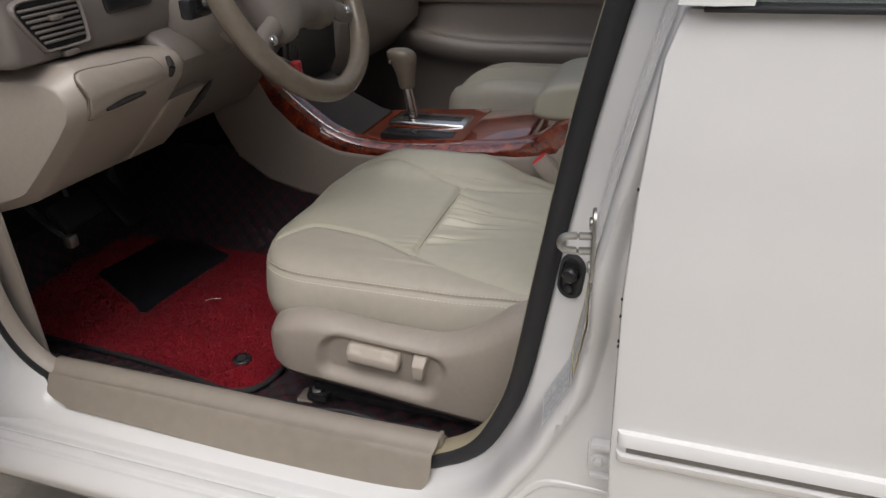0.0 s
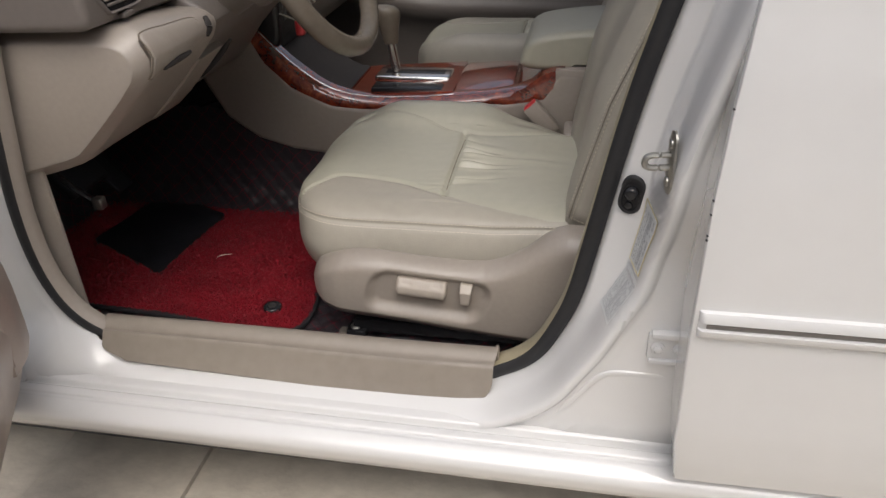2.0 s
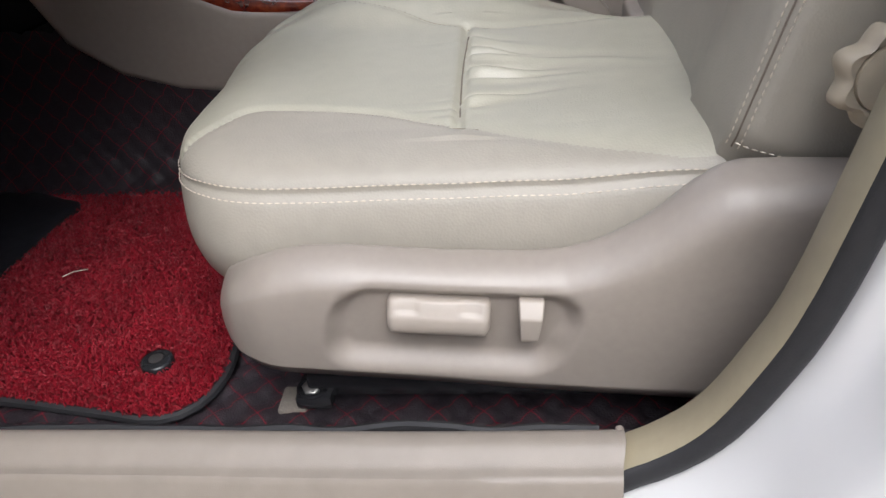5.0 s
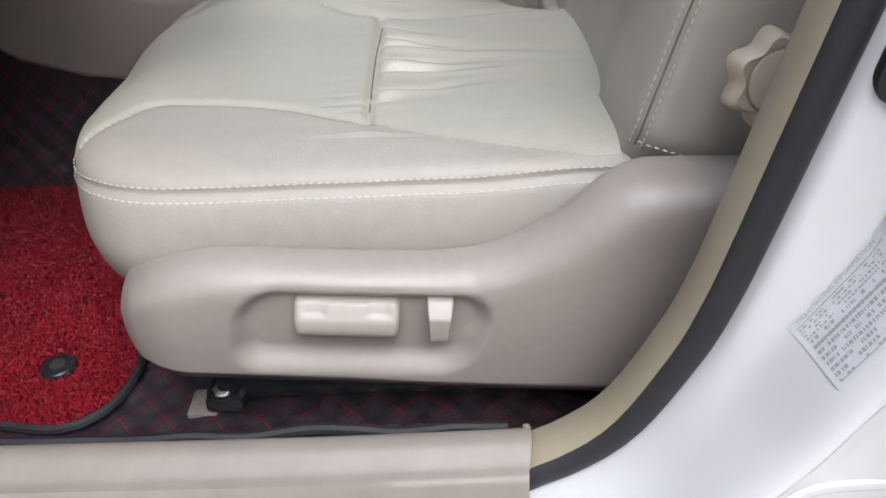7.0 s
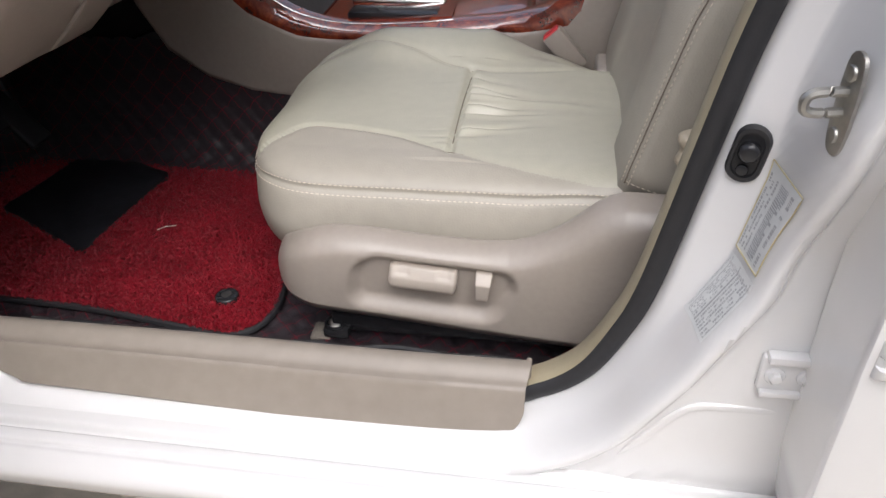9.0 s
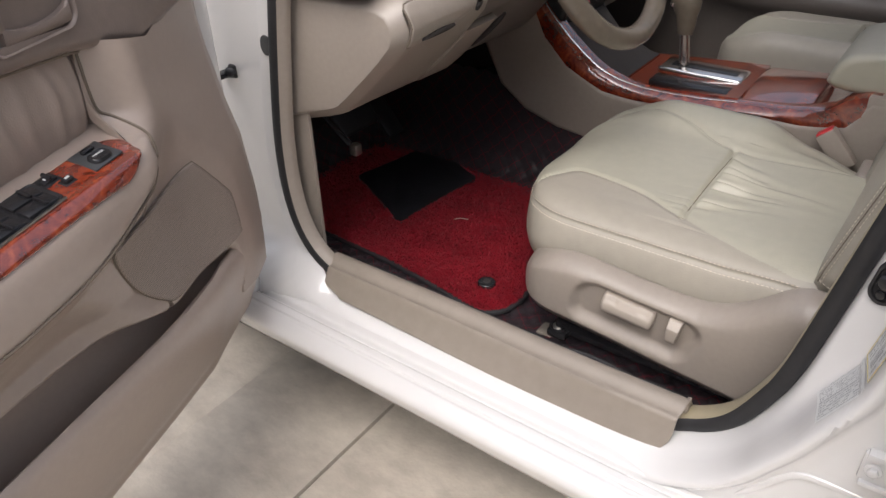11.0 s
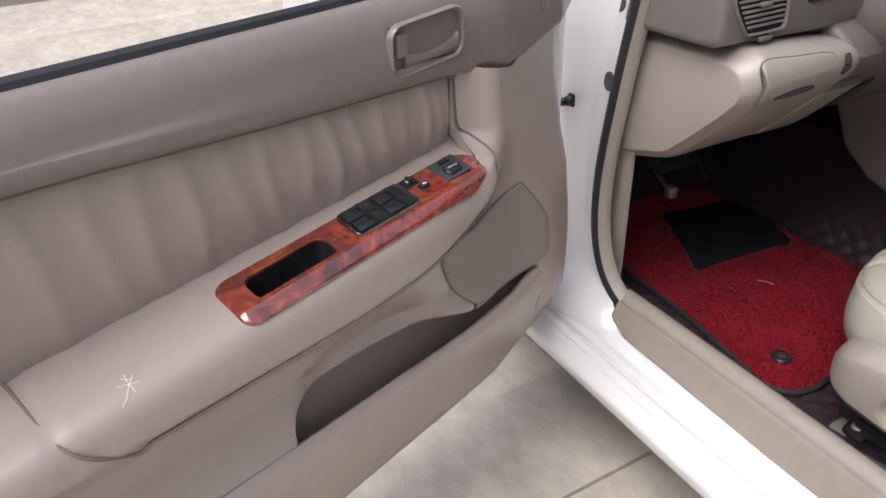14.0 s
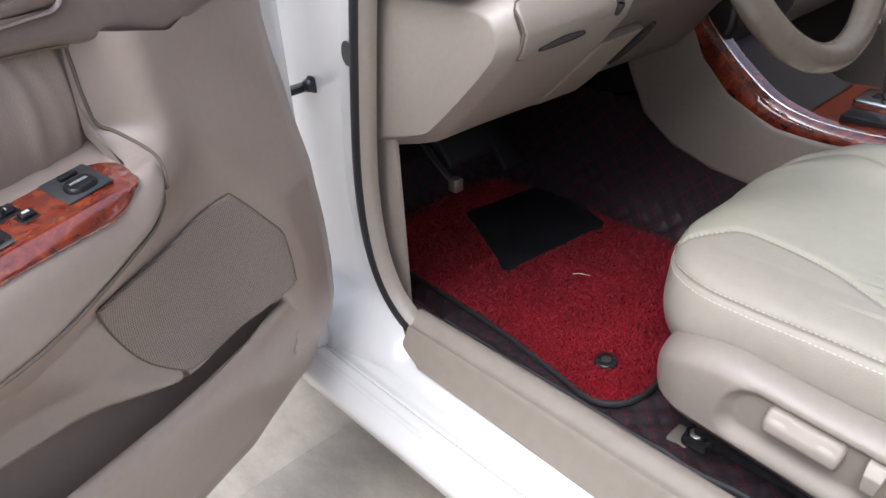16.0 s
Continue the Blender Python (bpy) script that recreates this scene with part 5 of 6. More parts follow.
        pts = [(o - 0.035, 0.34), (o - 0.020, 0.37), (o - 0.011, zl - 0.006), (o - 0.005, zl + 0.001), (o + 0.001, zl), (o + 0.005, zl - 0.008), (o + 0.006, zl - 0.030), (o, 0.345), (o - 0.018, 0.29), (0.122, zb + 0.030), (0.112, zb + 0.006), (0.102, zb), (0.06, zb - 0.002)]
        rows.append([(u, v - e, z) for v, z in spline(pts, 44)])
    part("map_pocket", thick(loft(rows), 0.0025), PLASTIC_DOOR, door, "tan map pocket with a thick lip", local=True, smooth=60)
    # metal inner and outer skins
    rows = [[(u, -0.03 - 0.02 * math.sin((z - 0.2) / 0.66 * math.pi) + 0.02, z) for z in np.linspace(0.19, 0.775, 14)] for u in np.linspace(0.035, 1.06, 12)]
    skin = part("outer_skin", thick(loft(rows), 0.003), WHITE, door, "white painted outer skin", local=True)
    part("door_shell", box((0.045, -0.028, 0.205), (1.05, 0.045, 0.78), 0.008), WHITE, door, local=True)
    part("front_edge", box((0.042, -0.028, 0.22), (0.075, 0.055, 0.84), 0.01), WHITE, door, local=True)
    # window rubber along the belt
    for v, z, r in ((0.056, 0.838, 0.0105), (0.038, 0.832, 0.0085)):
        part("belt_rubber", tube([(u, v, z) for u in np.linspace(0.08, 1.05, 20)], r, 8), RUBBER, door, "black window rubber", local=True)
    # speaker grille
    ring = smooth_closed([(0.412, 0.541), (0.405, 0.553), (0.33, 0.563), (0.250, 0.572), (0.232, 0.566), (0.185, 0.508), (0.176, 0.492), (0.173, 0.442), (0.182, 0.430), (0.26, 0.428), (0.337, 0.434), (0.352, 0.440), (0.385, 0.475)], 5)
    c = np.array([0.285, 0.50])
    def on(u, z, h):
        return (u, float(np.mean([lower_v(u, z + d) for d in (-0.03, -0.015, 0, 0.015, 0.03)])) + 0.002 + h, z)
    rows = []
    for f, h in ((1.0, -0.006), (1.0, -0.0008), (0.985, 0.0010), (0.95, 0.0016), (0.8, 0.0018), (0.6, 0.0018), (0.4, 0.0018), (0.2, 0.0018), (0.02, 0.0018)):
        rows.append([on(*(c + (np.array(p) - c) * f), h) for p in ring])
    grille = part("speaker_grille", loft(rows, closed=True, caps=True), grille_material(), door, "tan perforated speaker grille", local=True, smooth=60)
    part("grille_gap", tube([on(*(c + (np.array(p) - c) * 1.006), -0.0016) for p in ring], 0.0010, 6, closed=True), SEAM, grille, local=True)
    # release handle in its cup
    cu, cz, hw, hh = 0.397, 0.800, 0.0545, 0.0275
    skew = lambda u, z: z - 0.05 * (u - cu)
    def face(u, z, h):
        return (u, 0.1245 + h, skew(u, z))
    r0 = rounded(cu - hw, cu + hw, cz - hh, cz + hh, 0.016, 6)
    bez = [[face(cu + (u - cu) * f, cz + (z - cz) * f, h) for u, z in r0] for f, h in ((1.02, -0.004), (1.02, 0.002), (0.985, 0.0045), (0.94, 0.003), (0.92, -0.002), (0.90, -0.034), (0.85, -0.041), (0.3, -0.041))]
    hd = part("handle_bezel", loft(bez, closed=True, caps=True), UPPER, door, "taupe release handle cup", local=True, smooth=50)
    rows = []
    for t in np.linspace(0, 1, 24):
        u = cu - 0.047 + 0.082 * t
        top_ = cz - 0.001 - 0.011 * math.sin(math.pi * min(1, t * 1.02)) ** 0.6
        low_ = cz - 0.0225
        rows.append([(u, v, skew(u, z)) for v, z in ((0.108, top_ - 0.001), (0.123, top_), (0.1265, top_ - 0.0012), (0.1275, top_ - 0.004), (0.1265, low_ + 0.003), (0.124, low_), (0.110, low_))])
    part("lever", loft(rows, caps=True), UPPER, hd, "taupe pull lever", local=True, smooth=50)
    part("lock_knob", box((cu + 0.030, 0.108, cz - 0.0095), (cu + 0.046, 0.1275, cz + 0.016), 0.003), UPPER, hd, local=True)
    part("cup_floor", box((cu - 0.046, 0.0835, cz - 0.02), (cu + 0.046, 0.0855, cz + 0.022), 0.001), DASH_GREY, hd, local=True)
    part("screw_cover", disc((0.168, 0.126 - EDGE(0.168) * 0.9 - 0.002, 0.795), (-0.25, 1, 0), 0.010, 0.002, 20, squash=1.3), UPPER, door, local=True)
    # scratches on the armrest
    scr = bmesh.new()
    for a, b in (((0.800, 0.168), (0.815, 0.186)), ((0.806, 0.164), (0.806, 0.184)), ((0.797, 0.178), (0.816, 0.172)), ((0.815, 0.186), (0.822, 0.194)), ((0.803, 0.172), (0.810, 0.166))):
        s = arm_section(0.81)
        put = lambda p: (p[0], p[1], float(np.interp(p[1], s[:24, 0], s[:24, 1])) + 0.0006)
        merge(scr, tube([put(a), put(((a[0] + b[0]) / 2 + 0.001, (a[1] + b[1]) / 2)), put(b)], 0.0003, 5))
    part("scratches", scr, SCRATCH, arm, "pale scuff scratches", local=True)
    # wood switch panel over the armrest
    wu = list(np.linspace(0.352, 0.386, 26)) + [u for u in au if 0.387 < u < 0.679] + list(np.linspace(0.68, 0.700, 22))
    rows = []
    for u in wu:
        s = arm_section(u)
        k = min(1.0, (u - 0.352) / 0.034, (0.700 - u) / 0.018)
        k = max(0.0, k)
        rnd_ = 1 - math.sqrt(max(0, 1 - (1 - k) ** 2))
        va = 0.127 + 0.013 * rnd_ + 0.008 * step(0.39, 0.352, u)
        length = np.r_[0, np.cumsum(np.linalg.norm(np.diff(s, axis=0), axis=1))]
        sa = float(np.interp(va, s[:20, 0], length[:20]))
        sb = float(np.interp(0.155, s[:20, 0], length[:20])) + 0.0375 - 0.013 * rnd_ - 0.012 * step(0.40, 0.352, u)
        tan = np.gradient(s, axis=0)
        tan /= np.linalg.norm(tan, axis=1)[:, None]
        row = []
        for w, h in [(0, -0.002), (0, 0.0006), (0.010, 0.0022), (0.028, 0.0032)] + [(x, 0.0036) for x in np.linspace(0.05, 0.95, 28)] + [(0.972, 0.0032), (0.990, 0.0022), (1, 0.0006), (1, -0.002)]:
            q = sa + (sb - sa) * w
            p = np.array([np.interp(q, length, s[:, 0]), np.interp(q, length, s[:, 1])])
            t = np.array([np.interp(q, length, tan[:, 0]), np.interp(q, length, tan[:, 1])])
            nrm = np.array([-t[1], t[0]])
            hh_ = h * min(1.0, 0.25 + 2.2 * k) + 0.0022 * math.exp(-((p[0] - 0.176) / 0.006) ** 2) * (p[1] > s[24][1]) if k > 0.02 else min(h, 0.0)
            row.append((u, p[0] + nrm[0] * hh_, p[1] + nrm[1] * hh_))
        rows.append(row)
    wat = lambda u: int(np.argmin(np.abs(np.array(wu) - u)))
    mid = rows[len(rows) // 2]
    wcol = lambda v: int(np.argmin([abs(p[1] - v) for p in mid[:24]]))
    ca, cb, cc, cd = wat(0.578), wat(0.674), wcol(0.142), wcol(0.177)
    wood = part("switch_panel", loft(rows, holes=[(ca, cb, cc, cd)]), WOOD, door, "glossy red burl wood switch panel", local=True, smooth=50)
    # raised rounded rim and black cup
    tilt = Matrix.Rotation(math.atan(0.078), 4, "Y") @ Matrix.Rotation(-math.atan(0.21), 4, "X")
    def deck(u, v, dz=0.003):
        s = arm_section(u)
        return Matrix.Translation((u, v, float(np.interp(v, s[:22, 0], s[:22, 1])) + dz)) @ tilt
    r1 = rounded(-0.054, 0.054, -0.0225, 0.0225, 0.015, 8)
    r2 = rounded(-0.0475, 0.0475, -0.0165, 0.0165, 0.0115, 8)
    mix_ = lambda t: [(a[0] + (b[0] - a[0]) * t, a[1] + (b[1] - a[1]) * t) for a, b in zip(r1, r2)]
    bm = loft([[(x, y, h) for x, y in mix_(t)] for t, h in ((0.0, -0.001), (0.15, 0.0006), (0.5, 0.0012), (0.85, 0.0010), (1.0, -0.0008), (1.0, -0.005))], closed=True)
    bm.transform(deck(0.626, 0.1585))
    part("cup_rim", bm, WOOD, wood, "polished wood cup rim", local=True, smooth=50)
    bm = loft([[(x * f, y * f, h) for x, y in r2] for f, h in ((1.0, -0.0009), (0.985, -0.004), (0.97, -0.02), (0.93, -0.045), (0.8, -0.050), (0.02, -0.050))], closed=True)
    bm.transform(deck(0.626, 0.1585))
    part("pull_cup", bm, BLACK, wood, "black grab cup", local=True)
    # window switches
    bm = loft([[(x * f, y * f, h) for x, y in rounded(-0.0445, 0.0445, -0.0205, 0.0205, 0.006, 4)] for f, h in ((1.0, -0.003), (1.0, 0.0036), (0.97, 0.0044), (0.93, 0.0038), (0.9, 0.0030), (0.1, 0.0030))], closed=True, caps=True)
    bm.transform(deck(0.505, 0.1505))
    ws = part("window_switch", bm, BLACK, wood, "black window switch block", local=True)
    for x in (-0.021, 0.021):
        for y in (-0.0092, 0.0092):
            bm = box((-0.0185, -0.0082, 0.0), (0.0185, 0.0082, 0.005), 0.0016, 2)
            for vv in bm.verts:
                if vv.co.z > 0.002:
                    vv.co.z += 0.0035 * math.exp(-((vv.co.x + 0.004) / 0.004) ** 2) - 0.0022 * (1 if vv.co.x < -0.012 else 0)
            merge(bm, tube([(-0.004, -0.008, 0.0056), (-0.004, 0.0, 0.0066), (-0.004, 0.008, 0.0056)], 0.0016, 6))
            bm.transform(deck(0.505, 0.1505) @ Matrix.Translation((x, y, 0.0016)))
            part("rocker", bm, BLACK, ws, local=True)
    bm = tube([(x, 0.0215, 0.001) for x in np.linspace(-0.043, 0.043, 6)], 0.0016, 6)
    bm.transform(Matrix.Translation((0, 0, 0.0024)))
    bm.transform(deck(0.505, 0.1505))
    part("bright_edge", bm, CHROME, ws, "worn bright edge", local=True)
    # lock and window-lock buttons
    for u, v, a, b, s in ((0.4485, 0.138, 0.0115, 0.0085, 0), (0.4395, 0.154, 0.0075, 0.006, 1)):
        bm = box((-a, -b, -0.001), (a, b, 0.0015), 0.001)
        bm.transform(deck(u, v))
        lk = part("lock_switch" if not s else "window_lock_button", bm, BLACK, wood, local=True)
        bm = box((-a * 0.75, -b * 0.62, 0.001), (a * 0.75, b * 0.62, 0.0055 if s else 0.004), 0.0015)
        if not s:
            merge(bm, box((-0.0015, -b * 0.6, 0.003), (0.0025, b * 0.6, 0.0085), 0.001))
        bm.transform(deck(u, v))
        part("button", bm, BLACK, lk, local=True)
        bm = box((-a * 0.35, -b * 0.2, 0.0056 if s else 0.0041), (a * 0.35, b * 0.2, 0.0059 if s else 0.0044), 0)
        bm.transform(deck(u, v))
        part("mark", bm, PAPER, lk, local=True)
    # mirror switch
    bm = box((-0.0205, -0.018, -0.001), (0.0205, 0.018, 0.0018), 0.0015)
    bm.transform(deck(0.393, 0.148))
    ms = part("mirror_switch", bm, material("charcoal_plastic", (0.045, 0.047, 0.05), 0.4, 0.15, 8, 120, 0.1, 1200), wood, "charcoal mirror switch plate", local=True)
    ring = rounded(-0.0125, 0.0125, -0.0085, 0.0085, 0.0075, 6)
    bm = loft([[(x * f, y * f + 0.0055, h) for x, y in ring] for f, h in ((1.05, 0.001), (1.0, 0.004), (0.85, 0.0055), (0.6, 0.0048), (0.1, 0.0045))], closed=True, caps=True)
    bm.transform(deck(0.393, 0.148))
    part("mirror_pad", bm, BLACK, ms, local=True)
    bm = box((-0.009, -0.0135, 0.001), (0.007, -0.0075, 0.005), 0.0015)
    bm.transform(deck(0.393, 0.148))
    part("selector", bm, BLACK, ms, local=True)
    cu_ = bpy.data.curves.new("word", "FONT")
    cu_.body, cu_.size, cu_.align_x, cu_.align_y = "MIRROR", 0.0042, "CENTER", "CENTER"
    tmp = new("word_text", cu_)
    me = bpy.data.meshes.new_from_object(tmp.evaluated_get(bpy.context.evaluated_depsgraph_get()))
    bpy.data.objects.remove(tmp)
    bm = bmesh.new()
    bm.from_mesh(me)
    bm.transform(deck(0.393, 0.148) @ pose(0, 0.0045, 0.0058, 0, 0, 180))
    part("lettering", bm, PAPER, ms, local=True)


def grille_material():
    m = material("tan_perforated_plastic", (0.33, 0.275, 0.24), 0.5, 0.05, 3, 120, 0.0)
    n, li = m.node_tree.nodes, m.node_tree.links
    v = n.new("ShaderNodeTexVoronoi")
    v.voronoi_dimensions = "2D"
    v.inputs["Scale"].default_value, v.inputs["Randomness"].default_value = 430, 0.0
    tc = n.new("ShaderNodeTexCoord")
    sp, cb = n.new("ShaderNodeSeparateXYZ"), n.new("ShaderNodeCombineXYZ")
    li.new(tc.outputs["Object"], sp.inputs["Vector"])
    li.new(sp.outputs["X"], cb.inputs["X"])
    li.new(sp.outputs["Z"], cb.inputs["Y"])
    li.new(cb.outputs["Vector"], v.inputs["Vector"])
    hole = n.new("ShaderNodeMapRange")
    hole.inputs["From Min"].default_value, hole.inputs["From Max"].default_value = 0.22, 0.34
    hole.inputs["To Min"].default_value = 0.45
    li.new(v.outputs["Distance"], hole.inputs["Value"])
    old = n["Principled BSDF"].inputs["Base Color"].links[0].from_socket
    dark = n.new("ShaderNodeVectorMath")
    dark.operation = "SCALE"
    li.new(old, dark.inputs[0])
    li.new(hole.outputs["Result"], dark.inputs["Scale"])
    li.new(dark.outputs["Vector"], n["Principled BSDF"].inputs["Base Color"])
    b = n.new("ShaderNodeBump")
    b.inputs["Strength"].default_value, b.inputs["Distance"].default_value = 0.7, 0.0012
    li.new(v.outputs["Distance"], b.inputs["Height"])
    li.new(b.outputs["Normal"], n["Principled BSDF"].inputs["Normal"])
    return m


build_front_door()


# ---- dashboard ----
def build_dashboard():
    ds = thing("dashboard", (-0.7, 0.7, 0.6), 0, "beige and taupe dashboard with knee panel and side vent", "dashboard")
    low = [(-0.740, 0.726), (-0.60, 0.729), (-0.520, 0.731), (-0.488, 0.730), (-0.468, 0.722), (-0.457, 0.708), (-0.454, 0.692), (-0.462, 0.672), (-0.490, 0.640), (-0.530, 0.600), (-0.570, 0.562), (-0.598, 0.537), (-0.612, 0.530), (-0.640, 0.520), (-0.740, 0.490)]
    shear = lambda x, y, z: -0.03 * max(0.0, y - 0.1) * step(0.62, 0.55, z) - 0.02 * step(0.68, 0.74, z) * step(0.05, 0.3, y)
    lower = part("knee_panel", slab_y(low, 0.016, 0.238, 0.026, 0.02, shear, 0.030), PLASTIC, ds, "beige knee panel")
    up = [(-0.742, 0.728), (-0.56, 0.732), (-0.52, 0.733), (-0.507, 0.738), (-0.502, 0.750), (-0.507, 0.80), (-0.522, 0.85), (-0.57, 0.91), (-0.70, 0.945), (-1.02, 0.95), (-1.02, 0.74)]
    part("upper_dash", slab_y(up, -0.010, 1.43, 0.012, 0.012, lambda x, y, z: -0.018 * step(0.76, 0.72, z) * step(0.05, 0.3, y)), DASH_GREY, ds, "taupe upper dash")
    # coin and fuse lid on the knee panel
    def on(y, z, h):
        x = float(np.interp(z, [0.640, 0.672, 0.692, 0.708, 0.722], [-0.490, -0.462, -0.454, -0.457, -0.468]))
        return (x + h, y, z)
    ring = smooth_closed([(0.036, 0.721), (0.10, 0.7185), (0.158, 0.714), (0.170, 0.707), (0.180, 0.690), (0.172, 0.680), (0.10, 0.667), (0.050, 0.660), (0.042, 0.665), (0.036, 0.69)], 6)
    c = np.array([0.105, 0.692])
    rows = [[on(*(c + (np.array(p) - c) * f), h) for p in ring] for f, h in ((1.0, -0.003), (1.0, 0.0012), (0.985, 0.0028), (0.95, 0.0032), (0.6, 0.0034), (0.1, 0.0034))]
    lid = part("coin_box_lid", loft(rows, closed=True, caps=True), PLASTIC, lower, "beige coin box lid")
    part("lid_gap", tube([on(*(c + (np.array(p) - c) * 1.01), -0.0002) for p in ring], 0.0012, 6, closed=True), SEAM, ds)
    # dark rods on the panel stand in for shade in the pull and slot
    slot = spline([(0.066, 0.6685), (0.10, 0.6715), (0.138, 0.6715)], 12)
    part("lid_pull_shade", tube([on(y, z, 0.0042) for y, z in slot], [0.0046 * math.sin(math.pi * (k + 1.2) / 13.4) ** 0.5 for k in range(12)], 8), DARK, ds)
    part("dimmer_slot_shade", tube([on(0.196, z, 0.0005) for z in np.linspace(0.679, 0.708, 16)], [0.0058 * math.sin(math.pi * (k + 1.3) / 17.6) ** 0.5 for k in range(16)], 10), DARK, ds, "dark rod for the shade inside a slot")
    # side vent
    ring = smooth_closed([(0.004, 0.803), (0.05, 0.810), (0.100, 0.807), (0.110, 0.797), (0.108, 0.753), (0.099, 0.747), (0.045, 0.747), (0.030, 0.752)], 6)
    mid = np.array([0.060, 0.777])
    lean = lambda z: -0.5005 - 0.10 * max(0.0, z - 0.75)
    rows = []
    for f, h in ((1.02, -0.004), (1.02, 0.002), (0.97, 0.0045), (0.92, 0.003), (0.88, -0.004), (0.86, -0.014)):
        rows.append([(lean(q[1]) + h, q[0], q[1]) for q in [mid + (np.array(p) - mid) * f for p in ring]])
    vn = part("side_vent", loft(rows, closed=True), DASH_GREY, ds, "taupe side air vent", smooth=50)
    rows = [[(lean(q[1]) + 0.0012, q[0], q[1]) for q in [mid + (np.array(p) - mid) * f for p in ring]] for f in (0.9, 0.02)]
    part("vent_throat", loft(rows, closed=True), BLACK, vn)
    for k in range(7):
        z = 0.7565 + k * 0.0067
        part("slat", box((lean(z) - 0.002, 0.034 - 0.0038 * k, z), (lean(z) + 0.0040, 0.1025, z + 0.0032), 0.0009, 1), DASH_GREY, vn)
    part("vent_tab", box((-0.506, 0.052, 0.7815), (-0.495, 0.070, 0.7875), 0.002), DASH_GREY, vn)
    part("vent_wheel", box((-0.505, 0.058, 0.7365), (-0.4945, 0.082, 0.7435), 0.002), DASH_GREY, vn, "knurled vent wheel")
    # switch bay beside the column
    part("switch_bay", box((-0.515, 0.150, 0.770), (-0.499, 0.245, 0.815), 0.008), BLACK, ds, "dark switch bay")
    # cover below the column
    cover = [(-0.70, 0.735), (-0.51, 0.735), (-0.475, 0.712), (-0.466, 0.690), (-0.476, 0.668), (-0.503, 0.642), (-0.542, 0.606), (-0.580, 0.569), (-0.606, 0.546), (-0.645, 0.530), (-0.70, 0.515)]
    part("column_cover", slab_y(cover, 0.222, 0.60, 0.012, 0.012, lambda x, y, z: -0.03 * max(0.0, y - 0.1) * step(0.62, 0.55, z)), DASH_GREY, ds, "taupe cover below the steering column")
    lower_run = [(-0.70, 0.640), (-0.505, 0.640), (-0.494, 0.634), (-0.530, 0.597), (-0.570, 0.559), (-0.598, 0.535), (-0.640, 0.518), (-0.70, 0.503)]
    part("lower_knee_panel", slab_y(lower_run, 0.226, 0.322, 0.004, 0.012, lambda x, y, z: -0.03 * max(0.0, y - 0.1) * step(0.62, 0.55, z)), PLASTIC, ds, "beige lower knee panel")
    # dark rod drawn where shade fills the gap between the panels
    part("panel_gap_shade", tube(spline([(-0.553, 0.3235, 0.574), (-0.525, 0.3240, 0.600), (-0.500, 0.3240, 0.624), (-0.486, 0.3240, 0.640)], 16), [0.0055 * math.sin(math.pi * (k + 1.5) / 18) ** 0.6 for k in range(16)], 8), DARK, ds, "dark rod for the shaded gap beside the column cover")
    # centre stack
    cs = [(-0.98, 0.36), (-0.74, 0.40), (-0.575, 0.46), (-0.525, 0.56), (-0.52, 0.68), (-0.50, 0.76), (-0.62, 0.80), (-0.98, 0.80)]
    part("radio_fascia", slab_y(cs, 0.625, 0.845, 0.012, 0.012), BLACK, ds, "black centre stack")
    glove = [(-0.98, 0.45), (-0.62, 0.47), (-0.54, 0.55), (-0.52, 0.70), (-0.56, 0.74), (-0.98, 0.74)]
    part("glove_box", slab_y(glove, 0.87, 1.42, 0.02, 0.02), PLASTIC, ds, "beige glove box")
    under = [(-0.98, 0.62), (-0.66, 0.60), (-0.60, 0.60), (-0.60, 0.72), (-0.98, 0.74)]
    part("under_panel", slab_y(under, 0.05, 0.62, 0.01, 0.01), DASH_GREY, ds)


build_dashboard()


